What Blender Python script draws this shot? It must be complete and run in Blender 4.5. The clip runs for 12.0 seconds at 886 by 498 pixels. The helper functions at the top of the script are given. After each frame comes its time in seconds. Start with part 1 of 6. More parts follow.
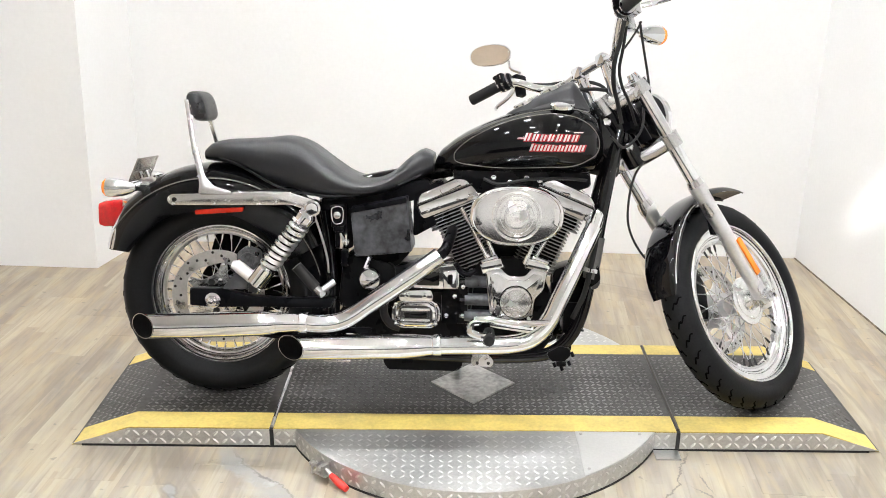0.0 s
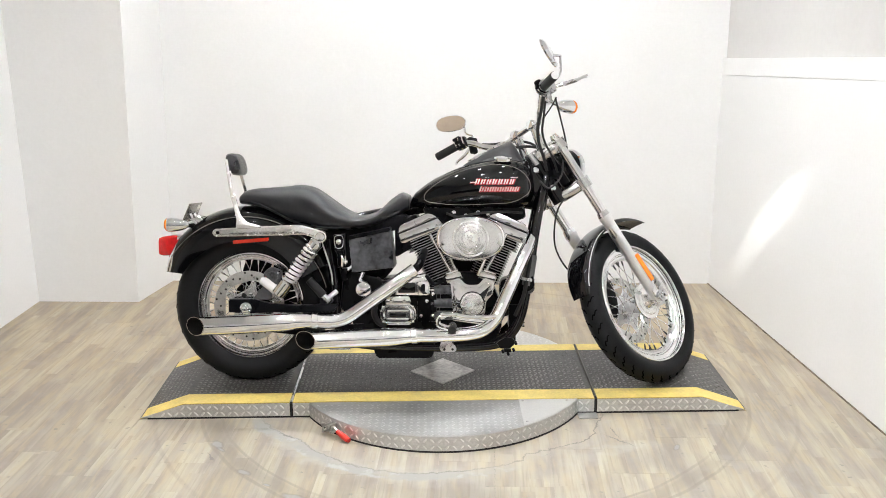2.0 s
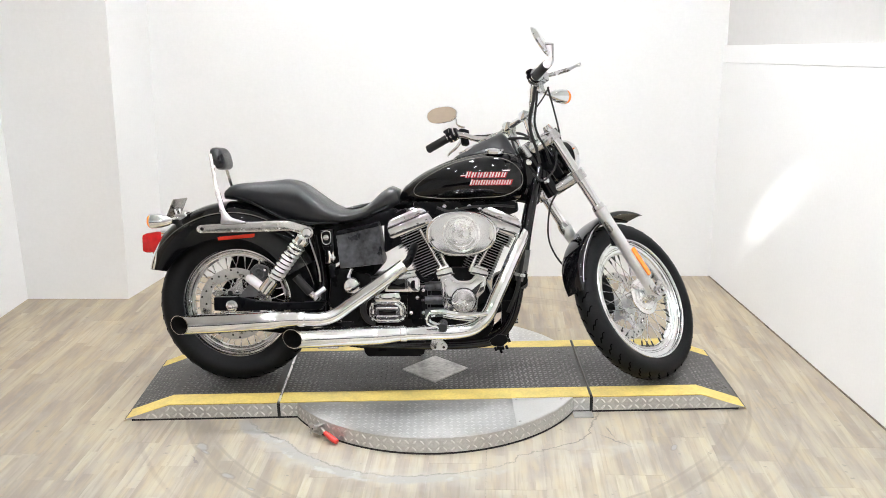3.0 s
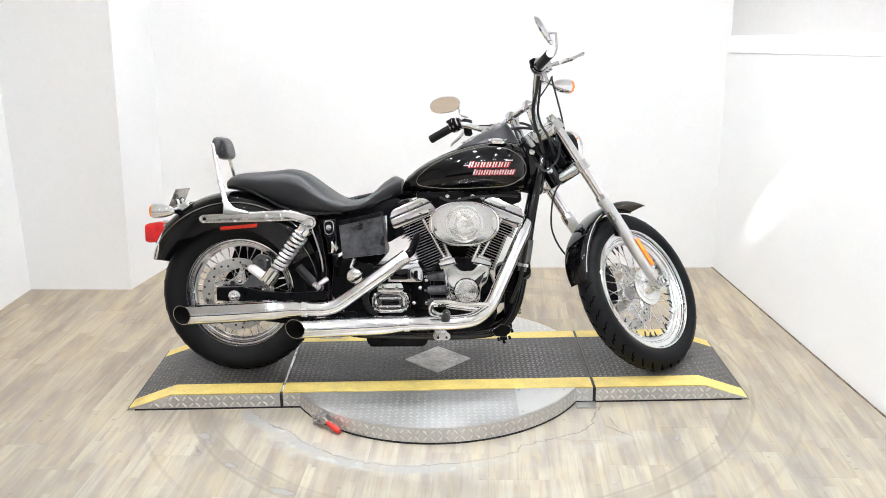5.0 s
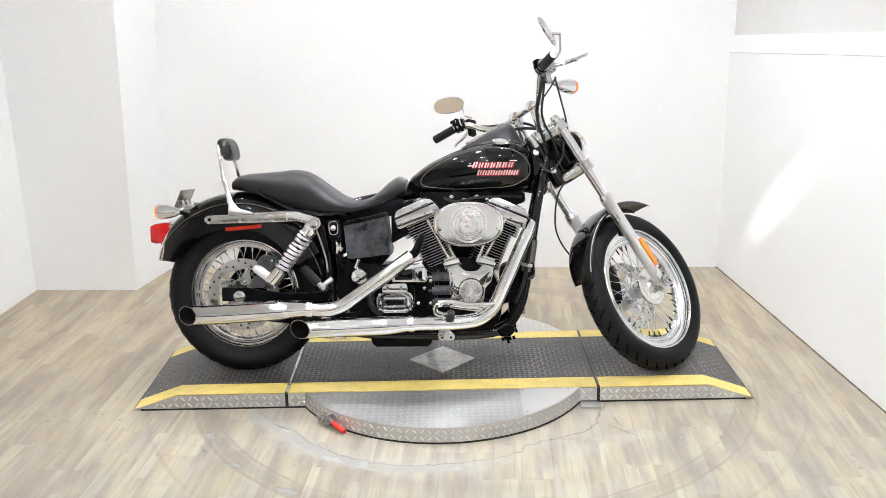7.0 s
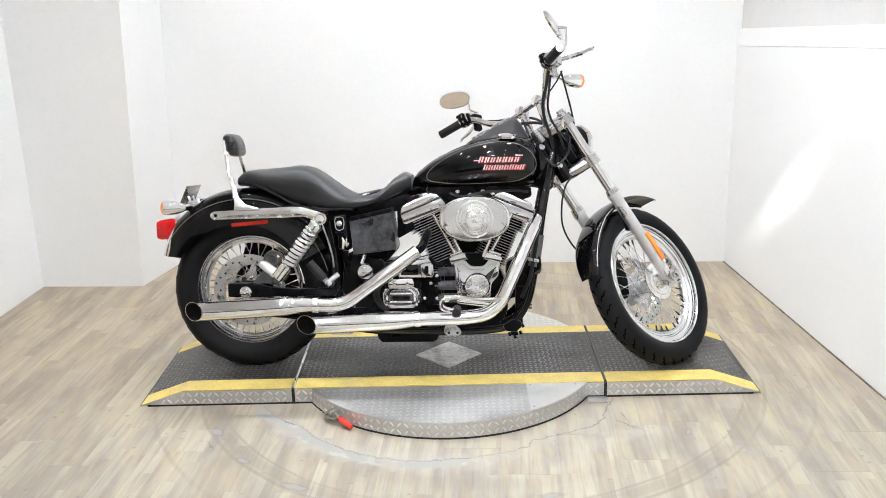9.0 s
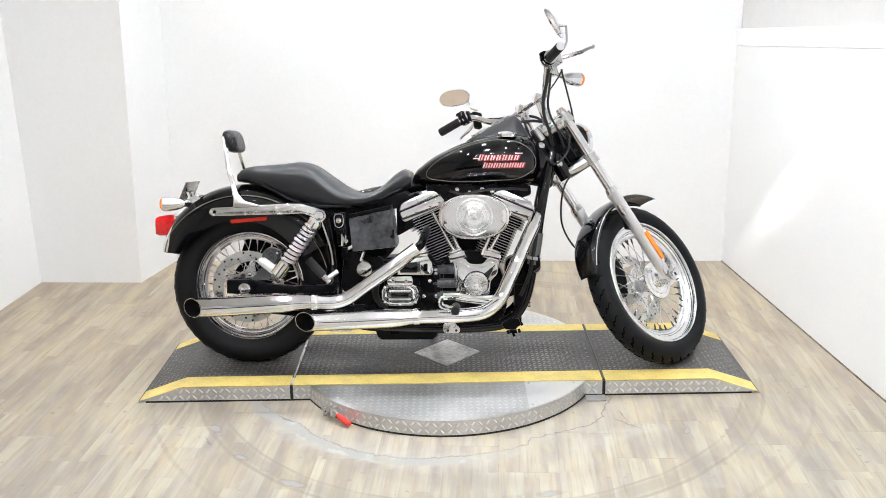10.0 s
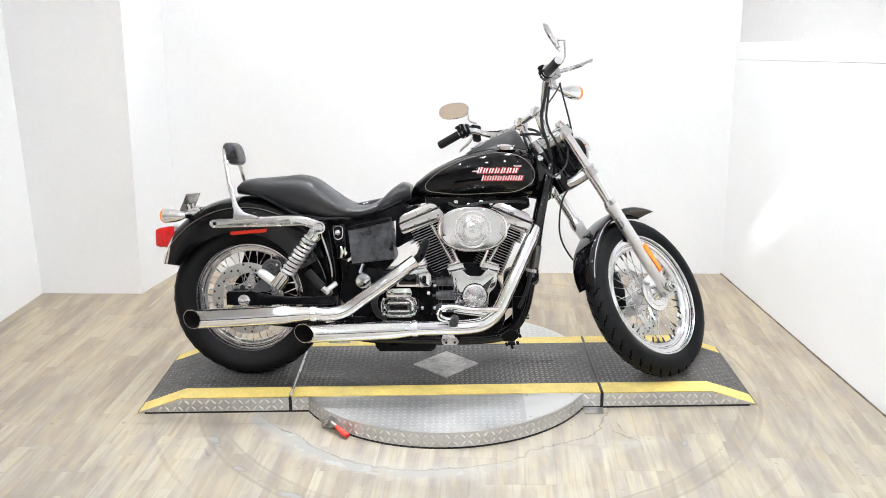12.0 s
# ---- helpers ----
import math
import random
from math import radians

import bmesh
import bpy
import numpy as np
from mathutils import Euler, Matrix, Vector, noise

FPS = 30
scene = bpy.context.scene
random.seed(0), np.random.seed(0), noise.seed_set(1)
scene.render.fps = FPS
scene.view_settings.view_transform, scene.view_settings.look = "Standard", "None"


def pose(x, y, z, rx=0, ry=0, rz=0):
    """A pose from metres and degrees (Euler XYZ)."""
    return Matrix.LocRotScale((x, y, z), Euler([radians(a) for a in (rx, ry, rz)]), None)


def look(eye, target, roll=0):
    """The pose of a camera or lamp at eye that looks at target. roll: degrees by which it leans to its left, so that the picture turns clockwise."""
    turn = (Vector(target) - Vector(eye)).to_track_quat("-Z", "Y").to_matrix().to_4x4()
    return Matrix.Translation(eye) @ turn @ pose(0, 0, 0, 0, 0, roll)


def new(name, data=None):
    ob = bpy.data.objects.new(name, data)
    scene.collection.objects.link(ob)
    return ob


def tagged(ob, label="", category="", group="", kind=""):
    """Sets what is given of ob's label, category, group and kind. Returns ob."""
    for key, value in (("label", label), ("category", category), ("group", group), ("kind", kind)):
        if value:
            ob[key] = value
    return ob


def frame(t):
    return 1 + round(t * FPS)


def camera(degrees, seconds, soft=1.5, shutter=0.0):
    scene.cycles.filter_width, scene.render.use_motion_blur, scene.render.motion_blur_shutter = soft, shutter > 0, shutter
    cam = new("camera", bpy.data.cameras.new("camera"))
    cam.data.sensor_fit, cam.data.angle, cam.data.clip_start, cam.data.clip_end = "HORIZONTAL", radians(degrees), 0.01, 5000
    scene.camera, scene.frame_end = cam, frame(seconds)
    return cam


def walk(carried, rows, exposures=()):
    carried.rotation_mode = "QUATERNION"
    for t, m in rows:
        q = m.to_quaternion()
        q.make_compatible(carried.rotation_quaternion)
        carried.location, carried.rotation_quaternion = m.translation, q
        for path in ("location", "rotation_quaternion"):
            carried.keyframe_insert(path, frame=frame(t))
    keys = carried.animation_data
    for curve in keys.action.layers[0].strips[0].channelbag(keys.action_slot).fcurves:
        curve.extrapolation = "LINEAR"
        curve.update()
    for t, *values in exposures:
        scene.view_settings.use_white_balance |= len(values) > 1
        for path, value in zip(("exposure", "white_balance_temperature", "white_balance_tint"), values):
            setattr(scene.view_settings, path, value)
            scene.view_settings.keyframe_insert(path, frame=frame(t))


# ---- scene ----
cam = camera(50.6, 12.0, 0.9)
PATH = [
    (0, (-0.078, -2.752, 1.529), (-0.093, -0.872, 0.849), 0.3),
    (0.5, (-0.001, -3.15, 1.593), (-0.065, -1.24, 1.003), -0.1),
    (1, (0.039, -3.454, 1.623), (0.008, -1.532, 1.07), 0.2),
    (1.5, (-0.021, -3.698, 1.648), (-0.005, -1.77, 1.118), -0.6),
    (2, (-0.025, -3.747, 1.651), (-0.009, -1.82, 1.116), -0.6),
    (2.5, (0.023, -3.687, 1.654), (0.035, -1.763, 1.107), -1.1),
    (3, (0.041, -3.642, 1.641), (0.042, -1.72, 1.086), -1.1),
    (5, (0.04, -3.638, 1.628), (0.035, -1.721, 1.059), -1.1),
    (5.5, (0.031, -3.638, 1.628), (0.024, -1.723, 1.051), -1.3),
    (6, (0.037, -3.641, 1.623), (0.022, -1.726, 1.047), -1.4),
    (6.5, (0.037, -3.647, 1.631), (0.019, -1.73, 1.061), -1.4),
    (7, (0.038, -3.647, 1.634), (0.025, -1.73, 1.064), -1.3),
    (9, (0.039, -3.641, 1.629), (0.012, -1.727, 1.051), -1.6),
    (9.5, (0.034, -3.638, 1.632), (0.011, -1.723, 1.053), -1.5),
    (10, (0.029, -3.641, 1.625), (0.009, -1.727, 1.044), -1.2),
    (10.5, (0.036, -3.64, 1.627), (0.019, -1.726, 1.048), -1.4),
    (11, (0.042, -3.642, 1.622), (0.015, -1.726, 1.049), -1.2),
    (11.5, (0.044, -3.65, 1.634), (0.017, -1.73, 1.072), -1.1),
    (12, (0.044, -3.655, 1.631), (0.019, -1.734, 1.074), -1.1),
]
EXPOSURE = [(0.0, 0.055, 6750, 10), (0.5, -0.005, 6850, 10), (1.0, -0.075, 6800, 10), (1.5, -0.095, 6800, 10), (2.0, -0.115, 6750, 10), (2.5, -0.095, 6700, 10), (3.0, -0.055, 6650, 10), (5.0, 0.045, 6500, 10), (6.0, 0.045, 6520, 10), (6.5, 0.015, 6540, 10), (7.0, -0.04, 6550, 10), (9.0, -0.06, 6500, 10), (9.5, -0.01, 6490, 10), (10.5, 0.045, 6480, 10), (12.0, 0.065, 6450, 10)]
walk(cam, [(t, look(eye, target, roll)) for t, eye, target, roll in PATH], EXPOSURE)

# ---- light and exposure ----
LAMPS = [(x, y) for y in (0.55, -1.1, -2.7, -4.3) for x in (-1.15, -0.38, 0.4, 1.17)]
SPOT_WATTS = 1150.0
LAMP_COLOUR, LAMP_POWER = (0.955, 0.99, 1.04), 830.0

# ---- world and light ----
world = bpy.data.worlds.new("world")
scene.world = world
world.use_nodes = True
world.node_tree.nodes["Background"].inputs[0].default_value = (0.9, 0.95, 1.0, 1)
world.node_tree.nodes["Background"].inputs[1].default_value = 0.3

ROOM = pose(0, 0, 0, 0, 0, -3.5)      # the room stands a little askew to the platform


# ---- materials ----
def mat(name, col, metal=0.0, rough=0.5, var=0.12, scale=12.0, fine=140.0, bump=0.0, rvar=0.08, coat=0.0, hue=None, spec=0.5):
    m = bpy.data.materials.new(name)
    m.use_nodes = True
    nt = m.node_tree
    b = nt.nodes["Principled BSDF"]
    tc = nt.nodes.new("ShaderNodeTexCoord")
    n1, n2 = nt.nodes.new("ShaderNodeTexNoise"), nt.nodes.new("ShaderNodeTexNoise")
    for n, s in ((n1, scale), (n2, fine)):
        n.inputs["Scale"].default_value, n.inputs["Detail"].default_value = s, 4.0
        nt.links.new(tc.outputs["Object"], n.inputs["Vector"])
    mixn = nt.nodes.new("ShaderNodeMix")
    mixn.inputs[0].default_value = 0.4
    nt.links.new(n1.outputs[0], mixn.inputs[2])
    nt.links.new(n2.outputs[0], mixn.inputs[3])
    ramp = nt.nodes.new("ShaderNodeValToRGB")
    lo = [max(0, c * (1 - var)) for c in col]
    hi = hue if hue else [min(1, c * (1 + var)) for c in col]
    ramp.color_ramp.elements[0].position, ramp.color_ramp.elements[1].position = 0.35, 0.65
    ramp.color_ramp.elements[0].color, ramp.color_ramp.elements[1].color = (*lo, 1), (*hi, 1)
    nt.links.new(mixn.outputs[0], ramp.inputs[0])
    nt.links.new(ramp.outputs[0], b.inputs["Base Color"])
    mr = nt.nodes.new("ShaderNodeMapRange")
    mr.inputs[1].default_value, mr.inputs[2].default_value = 0.3, 0.7
    mr.inputs[3].default_value, mr.inputs[4].default_value = max(0.02, rough - rvar), min(1, rough + rvar)
    nt.links.new(n1.outputs[0], mr.inputs[0])
    nt.links.new(mr.outputs[0], b.inputs["Roughness"])
    b.inputs["Metallic"].default_value = metal
    b.inputs["Specular IOR Level"].default_value = spec
    b.inputs["Coat Weight"].default_value = coat
    b.inputs["Coat Roughness"].default_value = 0.06
    if bump:
        bp = nt.nodes.new("ShaderNodeBump")
        bp.inputs["Strength"].default_value, bp.inputs["Distance"].default_value = bump, 0.002
        nt.links.new(n2.outputs[0], bp.inputs["Height"])
        nt.links.new(bp.outputs[0], b.inputs["Normal"])
    return m


CHROME = mat("chrome", (0.81, 0.82, 0.84), 1.0, 0.07, 0.03, rvar=0.03)
PIPE = mat("exhaust_chrome", (0.85, 0.862, 0.888), 1.0, 0.09, 0.03, scale=5, rvar=0.04)
RIMSTEEL = mat("rim_chrome", (0.80, 0.81, 0.83), 1.0, 0.08, 0.06, rvar=0.03)
RIMSATIN = mat("rim_satin_chrome", (0.77, 0.775, 0.785), 1.0, 0.19, 0.08, rvar=0.05)
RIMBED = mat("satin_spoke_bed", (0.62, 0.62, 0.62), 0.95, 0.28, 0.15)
# dark reflections at the front spoke ends, put into the nipples' colour
NIPPLE_REFL = mat("nipple_dark_reflection", (0.05, 0.05, 0.05), 0.8, 0.35, 0.3)
ROTOR = mat("brake_disc_steel", (0.56, 0.555, 0.545), 1.0, 0.34, 0.15, scale=30, rvar=0.1)
SLIDER = mat("cast_fork_alloy", (0.70, 0.70, 0.71), 0.95, 0.30, 0.1, bump=0.04)
ALU = mat("polished_aluminium", (0.62, 0.62, 0.63), 1.0, 0.26, 0.06, rvar=0.08, bump=0.02)
BRUSHED = mat("brushed_aluminium", (0.82, 0.82, 0.82), 1.0, 0.2, 0.08, scale=40, rvar=0.08)
SPRING = mat("spring_chrome", (0.88, 0.88, 0.88), 0.9, 0.28, 0.06)
STEEL = mat("galvanised_steel", (0.50, 0.495, 0.485), 1.0, 0.36, 0.1)
GLOSS = mat("gloss_black_paint", (0.002, 0.002, 0.0025), 0.0, 0.07, 0.2, rvar=0.03, coat=0.12, spec=0.33)
SATIN = mat("satin_black_paint", (0.0035, 0.0035, 0.0045), 0.0, 0.30, 0.25, bump=0.08, spec=0.07)
BLACKMETAL = mat("black_engine_enamel", (0.003, 0.003, 0.0034), 0.0, 0.30, 0.25, bump=0.12, spec=0.08)
FINBLACK = mat("black_fin_enamel", (0.005, 0.005, 0.0055), 0.1, 0.32, 0.3, bump=0.06, spec=0.2)
FINEDGE = mat("machined_fin_edge", (0.46, 0.46, 0.47), 0.6, 0.45, 0.2)
VINYL = mat("black_seat_vinyl", (0.0085, 0.009, 0.0112), 0.0, 0.33, 0.2, scale=9, fine=420, bump=0.25, spec=0.5)
RUBBER = mat("black_rubber", (0.011, 0.011, 0.011), 0.0, 0.6, 0.25, fine=300, bump=0.25, spec=0.3)
TYRE = mat("tyre_rubber", (0.0070, 0.0073, 0.0080), 0.0, 0.52, 0.3, scale=7, fine=160, bump=0.15, rvar=0.12, spec=0.13)
GROOVESHADE = mat("tread_groove_shade", (0.002, 0.002, 0.002), 0.0, 0.9, 0.2, spec=0.0)
SCUFFED = mat("scuffed_black_plastic", (0.012, 0.012, 0.014), 0.0, 0.4, 0.4, scale=16, fine=60, bump=0.1, rvar=0.16, hue=(0.08, 0.083, 0.092), spec=0.4)
REDLENS = mat("red_lens", (0.52, 0.006, 0.008), 0.0, 0.10, 0.25, scale=60, fine=300, bump=0.1, coat=0.6)
AMBER = mat("amber_lens", (0.9, 0.24, 0.02), 0.0, 0.15, 0.1, coat=0.5)
REDREF = mat("red_reflector", (0.55, 0.03, 0.015), 0.0, 0.2, 0.2, fine=500)
STRIPE = mat("grey_pinstripe", (0.13, 0.125, 0.11), 0.3, 0.35, 0.1)
EMBRED = mat("emblem_red", (0.33, 0.012, 0.018), 0.0, 0.25, 0.1)
EMBSIL = mat("emblem_silver", (0.52, 0.42, 0.42), 0.2, 0.3, 0.1)
MIRROR = mat("mirror_glass", (0.9, 0.87, 0.84), 1.0, 0.03, 0.01, rvar=0.01)
YELLOW = mat("worn_yellow_paint", (0.61, 0.475, 0.14), 0.0, 0.5, 0.18, scale=14, fine=90, bump=0.2)
BLACKDECK = mat("black_deck_paint", (0.038, 0.036, 0.034), 0.2, 0.42, 0.3, scale=4, fine=60, bump=0.1, rvar=0.12, hue=(0.09, 0.088, 0.084))
# worn bars, with their highlights put into a lighter colour
WORNLUG_LIT = mat("worn_lit_deck_lug", (0.12, 0.117, 0.112), 0.4, 0.38, 0.4, scale=4, fine=50, hue=(0.31, 0.305, 0.295))
# one metal in two tones: shade between the bars, light on the bars
PLATE_SHADED = mat("checker_plate_shaded", (0.55, 0.547, 0.538), 0.85, 0.40, 0.16, scale=6, fine=120, bump=0.06, rvar=0.1)
PLATELUG_LIT = mat("checker_plate_lug_lit", (0.69, 0.687, 0.678), 0.8, 0.43, 0.1)
SMOOTHPLATE = mat("smooth_metal_plate", (0.66, 0.66, 0.65), 0.85, 0.38, 0.06, scale=5, rvar=0.08)
MATTBLACK = mat("matt_black", (0.01, 0.01, 0.01), 0.0, 0.7, 0.2)
REDGRIP = mat("red_handle_grip", (0.62, 0.03, 0.02), 0.0, 0.4, 0.12, bump=0.05)
WALLPAINT = mat("white_wall_paint", (0.80, 0.80, 0.80), 0.0, 0.5, 0.025, scale=1.3, fine=70, bump=0.05)
TRIMPAINT = mat("white_trim_paint", (0.82, 0.82, 0.82), 0.0, 0.45, 0.02, scale=2, fine=60)
CEILPAINT = mat("grey_ceiling_paint", (0.72, 0.715, 0.705), 0.0, 0.8, 0.04, scale=2, fine=50, bump=0.1)
SHOPWALL = mat("white_shop_wall", (0.74, 0.73, 0.715), 0.0, 0.7, 0.1, scale=2, fine=40)
TANWALL = mat("tan_wall_paint", (0.50, 0.42, 0.335), 0.0, 0.7, 0.08, scale=2, fine=40)
# white wall greyed, for the light that falls off above the ledge
DIMWALL = mat("dim_upper_wall", (0.60, 0.59, 0.58), 0.0, 0.75, 0.03, scale=1.5, fine=40)
DARKIN = mat("black_pipe_inside", (0.004, 0.004, 0.004), 0.0, 0.8, 0.3, spec=0.1)


def emitter(name, col, strength):
    m = bpy.data.materials.new(name)
    m.use_nodes = True
    b = m.node_tree.nodes["Principled BSDF"]
    b.inputs["Base Color"].default_value = (0.9, 0.9, 0.9, 1)
    b.inputs["Emission Color"].default_value = (*col, 1)
    b.inputs["Emission Strength"].default_value = strength
    return m


def turned(name, col, rough, aniso):
    """Metal faced on a lathe: fine circular grooves that spread highlights into rays."""
    m = mat(name, col, 1.0, rough, 0.08, scale=25, rvar=0.06)
    nt = m.node_tree
    b = nt.nodes["Principled BSDF"]
    b.inputs["Anisotropic"].default_value, b.inputs["Anisotropic Rotation"].default_value = aniso, 0.25
    tan = nt.nodes.new("ShaderNodeTangent")
    tan.direction_type, tan.axis = "RADIAL", "Y"
    nt.links.new(tan.outputs[0], b.inputs["Tangent"])
    return m


POLISHED = mat("polished_face", (0.73, 0.73, 0.735), 1.0, 0.12, 0.08, scale=18, rvar=0.06)
TURNED = turned("turned_aluminium", (0.88, 0.88, 0.88), 0.24, 0.85)
LAMPFACE = emitter("lamp_diffuser", LAMP_COLOUR, LAMP_POWER)


def floor_material():
    """Printed vinyl: strips of pale oak in each plank, grain along it, and scuffed rings round the turntable."""
    m = bpy.data.materials.new("oak_vinyl_plank")
    m.use_nodes = True
    nt = m.node_tree
    N, L = nt.nodes, nt.links
    b = N["Principled BSDF"]
    tc, oi, geo = N.new("ShaderNodeTexCoord"), N.new("ShaderNodeObjectInfo"), N.new("ShaderNodeNewGeometry")

    def math(op, a, c=None):
        n = N.new("ShaderNodeMath")
        n.operation = op
        for i, v in enumerate((a, c)):
            if v is None:
                continue
            if isinstance(v, (int, float)):
                n.inputs[i].default_value = v
            else:
                L.new(v, n.inputs[i])
        return n.outputs[0]

    sep = N.new("ShaderNodeSeparateXYZ")
    L.new(tc.outputs["Object"], sep.inputs[0])
    rnd = math("MULTIPLY", oi.outputs["Random"], 97.0)
    col = math("FLOOR", math("DIVIDE", math("ADD", sep.outputs[0], 1.0), 0.0508))
    wn0 = N.new("ShaderNodeTexWhiteNoise")
    wn0.noise_dimensions = "2D"
    cb0 = N.new("ShaderNodeCombineXYZ")
    L.new(col, cb0.inputs[0]), L.new(rnd, cb0.inputs[1]), L.new(cb0.outputs[0], wn0.inputs["Vector"])
    row = math("FLOOR", math("ADD", math("DIVIDE", sep.outputs[1], 0.43), math("MULTIPLY", wn0.outputs["Value"], 5.0)))
    cb = N.new("ShaderNodeCombineXYZ")
    L.new(col, cb.inputs[0]), L.new(row, cb.inputs[1]), L.new(rnd, cb.inputs[2])
    wn = N.new("ShaderNodeTexWhiteNoise")
    wn.noise_dimensions = "3D"
    L.new(cb.outputs[0], wn.inputs["Vector"])
    ramp = N.new("ShaderNodeValToRGB")
    els = ramp.color_ramp.elements
    els[0].position, els[0].color = 0.0, (0.268, 0.230, 0.184, 1)
    els[1].position, els[1].color = 1.0, (0.408, 0.370, 0.300, 1)
    e = els.new(0.35)
    e.color = (0.316, 0.282, 0.234, 1)
    e = els.new(0.7)
    e.color = (0.356, 0.318, 0.258, 1)
    L.new(wn.outputs["Value"], ramp.inputs[0])
    # grain, drawn out along the plank
    mp = N.new("ShaderNodeMapping")
    mp.inputs["Scale"].default_value = (34, 2.2, 1)
    L.new(tc.outputs["Object"], mp.inputs[0])
    off = N.new("ShaderNodeVectorMath")
    L.new(mp.outputs[0], off.inputs[0]), L.new(cb.outputs[0], off.inputs[1])
    gr = N.new("ShaderNodeTexNoise")
    gr.inputs["Scale"].default_value, gr.inputs["Detail"].default_value = 1.0, 5.0
    L.new(off.outputs[0], gr.inputs["Vector"])
    gl = N.new("ShaderNodeTexNoise")
    gl.inputs["Scale"].default_value, gl.inputs["Detail"].default_value = 2.2, 5.0
    L.new(geo.outputs["Position"], gl.inputs["Vector"])

    def over(col_in, fac, c, mode="MIX"):
        n = N.new("ShaderNodeMix")
        n.data_type, n.blend_type = "RGBA", mode
        if isinstance(fac, (int, float)):
            n.inputs[0].default_value = fac
        else:
            L.new(fac, n.inputs[0])
        L.new(col_in, n.inputs[6])
        if isinstance(c, tuple):
            n.inputs[7].default_value = (*c, 1)
        else:
            L.new(c, n.inputs[7])
        return n.outputs[2]

    def rng(v, a, c, d0=0.0, d1=1.0):
        n = N.new("ShaderNodeMapRange")
        n.inputs[1].default_value, n.inputs[2].default_value, n.inputs[3].default_value, n.inputs[4].default_value = a, c, d0, d1
        L.new(v, n.inputs[0])
        return n.outputs[0]

    c = over(ramp.outputs[0], rng(gr.outputs[0], 0.42, 0.68, 0.0, 0.55), (0.222, 0.189, 0.163))
    c = over(c, rng(gl.outputs[0], 0.47, 0.7, 0.0, 0.55), (0.254, 0.236, 0.221))
    mp2 = N.new("ShaderNodeMapping")
    mp2.inputs["Scale"].default_value = (9.0, 1.7, 1)
    L.new(geo.outputs["Position"], mp2.inputs[0])
    bl = N.new("ShaderNodeTexNoise")
    bl.inputs["Scale"].default_value, bl.inputs["Detail"].default_value = 1.0, 6.0
    L.new(mp2.outputs[0], bl.inputs["Vector"])
    c = over(c, rng(bl.outputs[0], 0.5, 0.66, 0.0, 0.66), (0.424, 0.376, 0.276))
    c = over(c, rng(bl.outputs[0], 0.48, 0.34, 0.0, 0.7), (0.218, 0.192, 0.173))
    # yellowed patches
    yl = N.new("ShaderNodeTexNoise")
    yl.inputs["Scale"].default_value, yl.inputs["Detail"].default_value = 3.1, 4.0
    L.new(mp2.outputs[0], yl.inputs["Vector"])
    c = over(c, rng(yl.outputs[0], 0.48, 0.66, 0.0, 0.5), (0.384, 0.312, 0.205))
    # fine dark streaks and pores along the grain
    mp3 = N.new("ShaderNodeMapping")
    mp3.inputs["Scale"].default_value = (85, 4.5, 1)
    L.new(tc.outputs["Object"], mp3.inputs[0])
    off3 = N.new("ShaderNodeVectorMath")
    L.new(mp3.outputs[0], off3.inputs[0]), L.new(cb.outputs[0], off3.inputs[1])
    st = N.new("ShaderNodeTexNoise")
    st.inputs["Scale"].default_value, st.inputs["Detail"].default_value = 1.0, 3.0
    L.new(off3.outputs[0], st.inputs["Vector"])
    c = over(c, rng(st.outputs[0], 0.50, 0.72, 0.0, 0.42), (0.205, 0.172, 0.135))
    sm = N.new("ShaderNodeTexNoise")
    sm.inputs["Scale"].default_value, sm.inputs["Detail"].default_value = 11.0, 5.0
    L.new(geo.outputs["Position"], sm.inputs["Vector"])
    c = over(c, rng(sm.outputs[0], 0.55, 0.72, 0.0, 0.35), (0.307, 0.296, 0.280))
    sp = N.new("ShaderNodeTexNoise")
    sp.inputs["Scale"].default_value, sp.inputs["Detail"].default_value = 26.0, 3.0
    L.new(geo.outputs["Position"], sp.inputs["Vector"])
    c = over(c, rng(sp.outputs[0], 0.675, 0.72, 0.0, 0.6), (0.174, 0.161, 0.151))
    # rings scuffed into the floor, a little off the turntable's centre
    xy = N.new("ShaderNodeVectorMath")
    xy.operation = "MULTIPLY_ADD"
    xy.inputs[1].default_value, xy.inputs[2].default_value = (1, 1, 0), (-0.13, 0, 0)
    L.new(geo.outputs["Position"], xy.inputs[0])
    ln = N.new("ShaderNodeVectorMath")
    ln.operation = "LENGTH"
    L.new(xy.outputs[0], ln.inputs[0])
    wob = N.new("ShaderNodeTexNoise")
    wob.inputs["Scale"].default_value, wob.inputs["Detail"].default_value = 4.0, 6.0
    L.new(geo.outputs["Position"], wob.inputs["Vector"])
    r = math("ADD", ln.outputs["Value"], math("MULTIPLY", math("SUBTRACT", wob.outputs[0], 0.5), 0.03))
    rings = None
    for rad, wid, amt in ((1.10, 0.040, 0.42), (1.140, 0.011, 0.55), (1.062, 0.009, 0.48), (0.922, 0.052, 0.194), (1.32, 0.012, 0.28)):
        d = math("ABSOLUTE", math("SUBTRACT", r, rad))
        f = math("MULTIPLY", rng(d, wid * 0.4, wid, amt, 0.0), rng(wob.outputs[0], 0.34, 0.56, 0.35, 1.0))
        rings = f if rings is None else math("MAXIMUM", rings, f)
    c = over(c, rings, (0.190, 0.166, 0.140))
    sy = N.new("ShaderNodeSeparateXYZ")
    L.new(geo.outputs["Position"], sy.inputs[0])
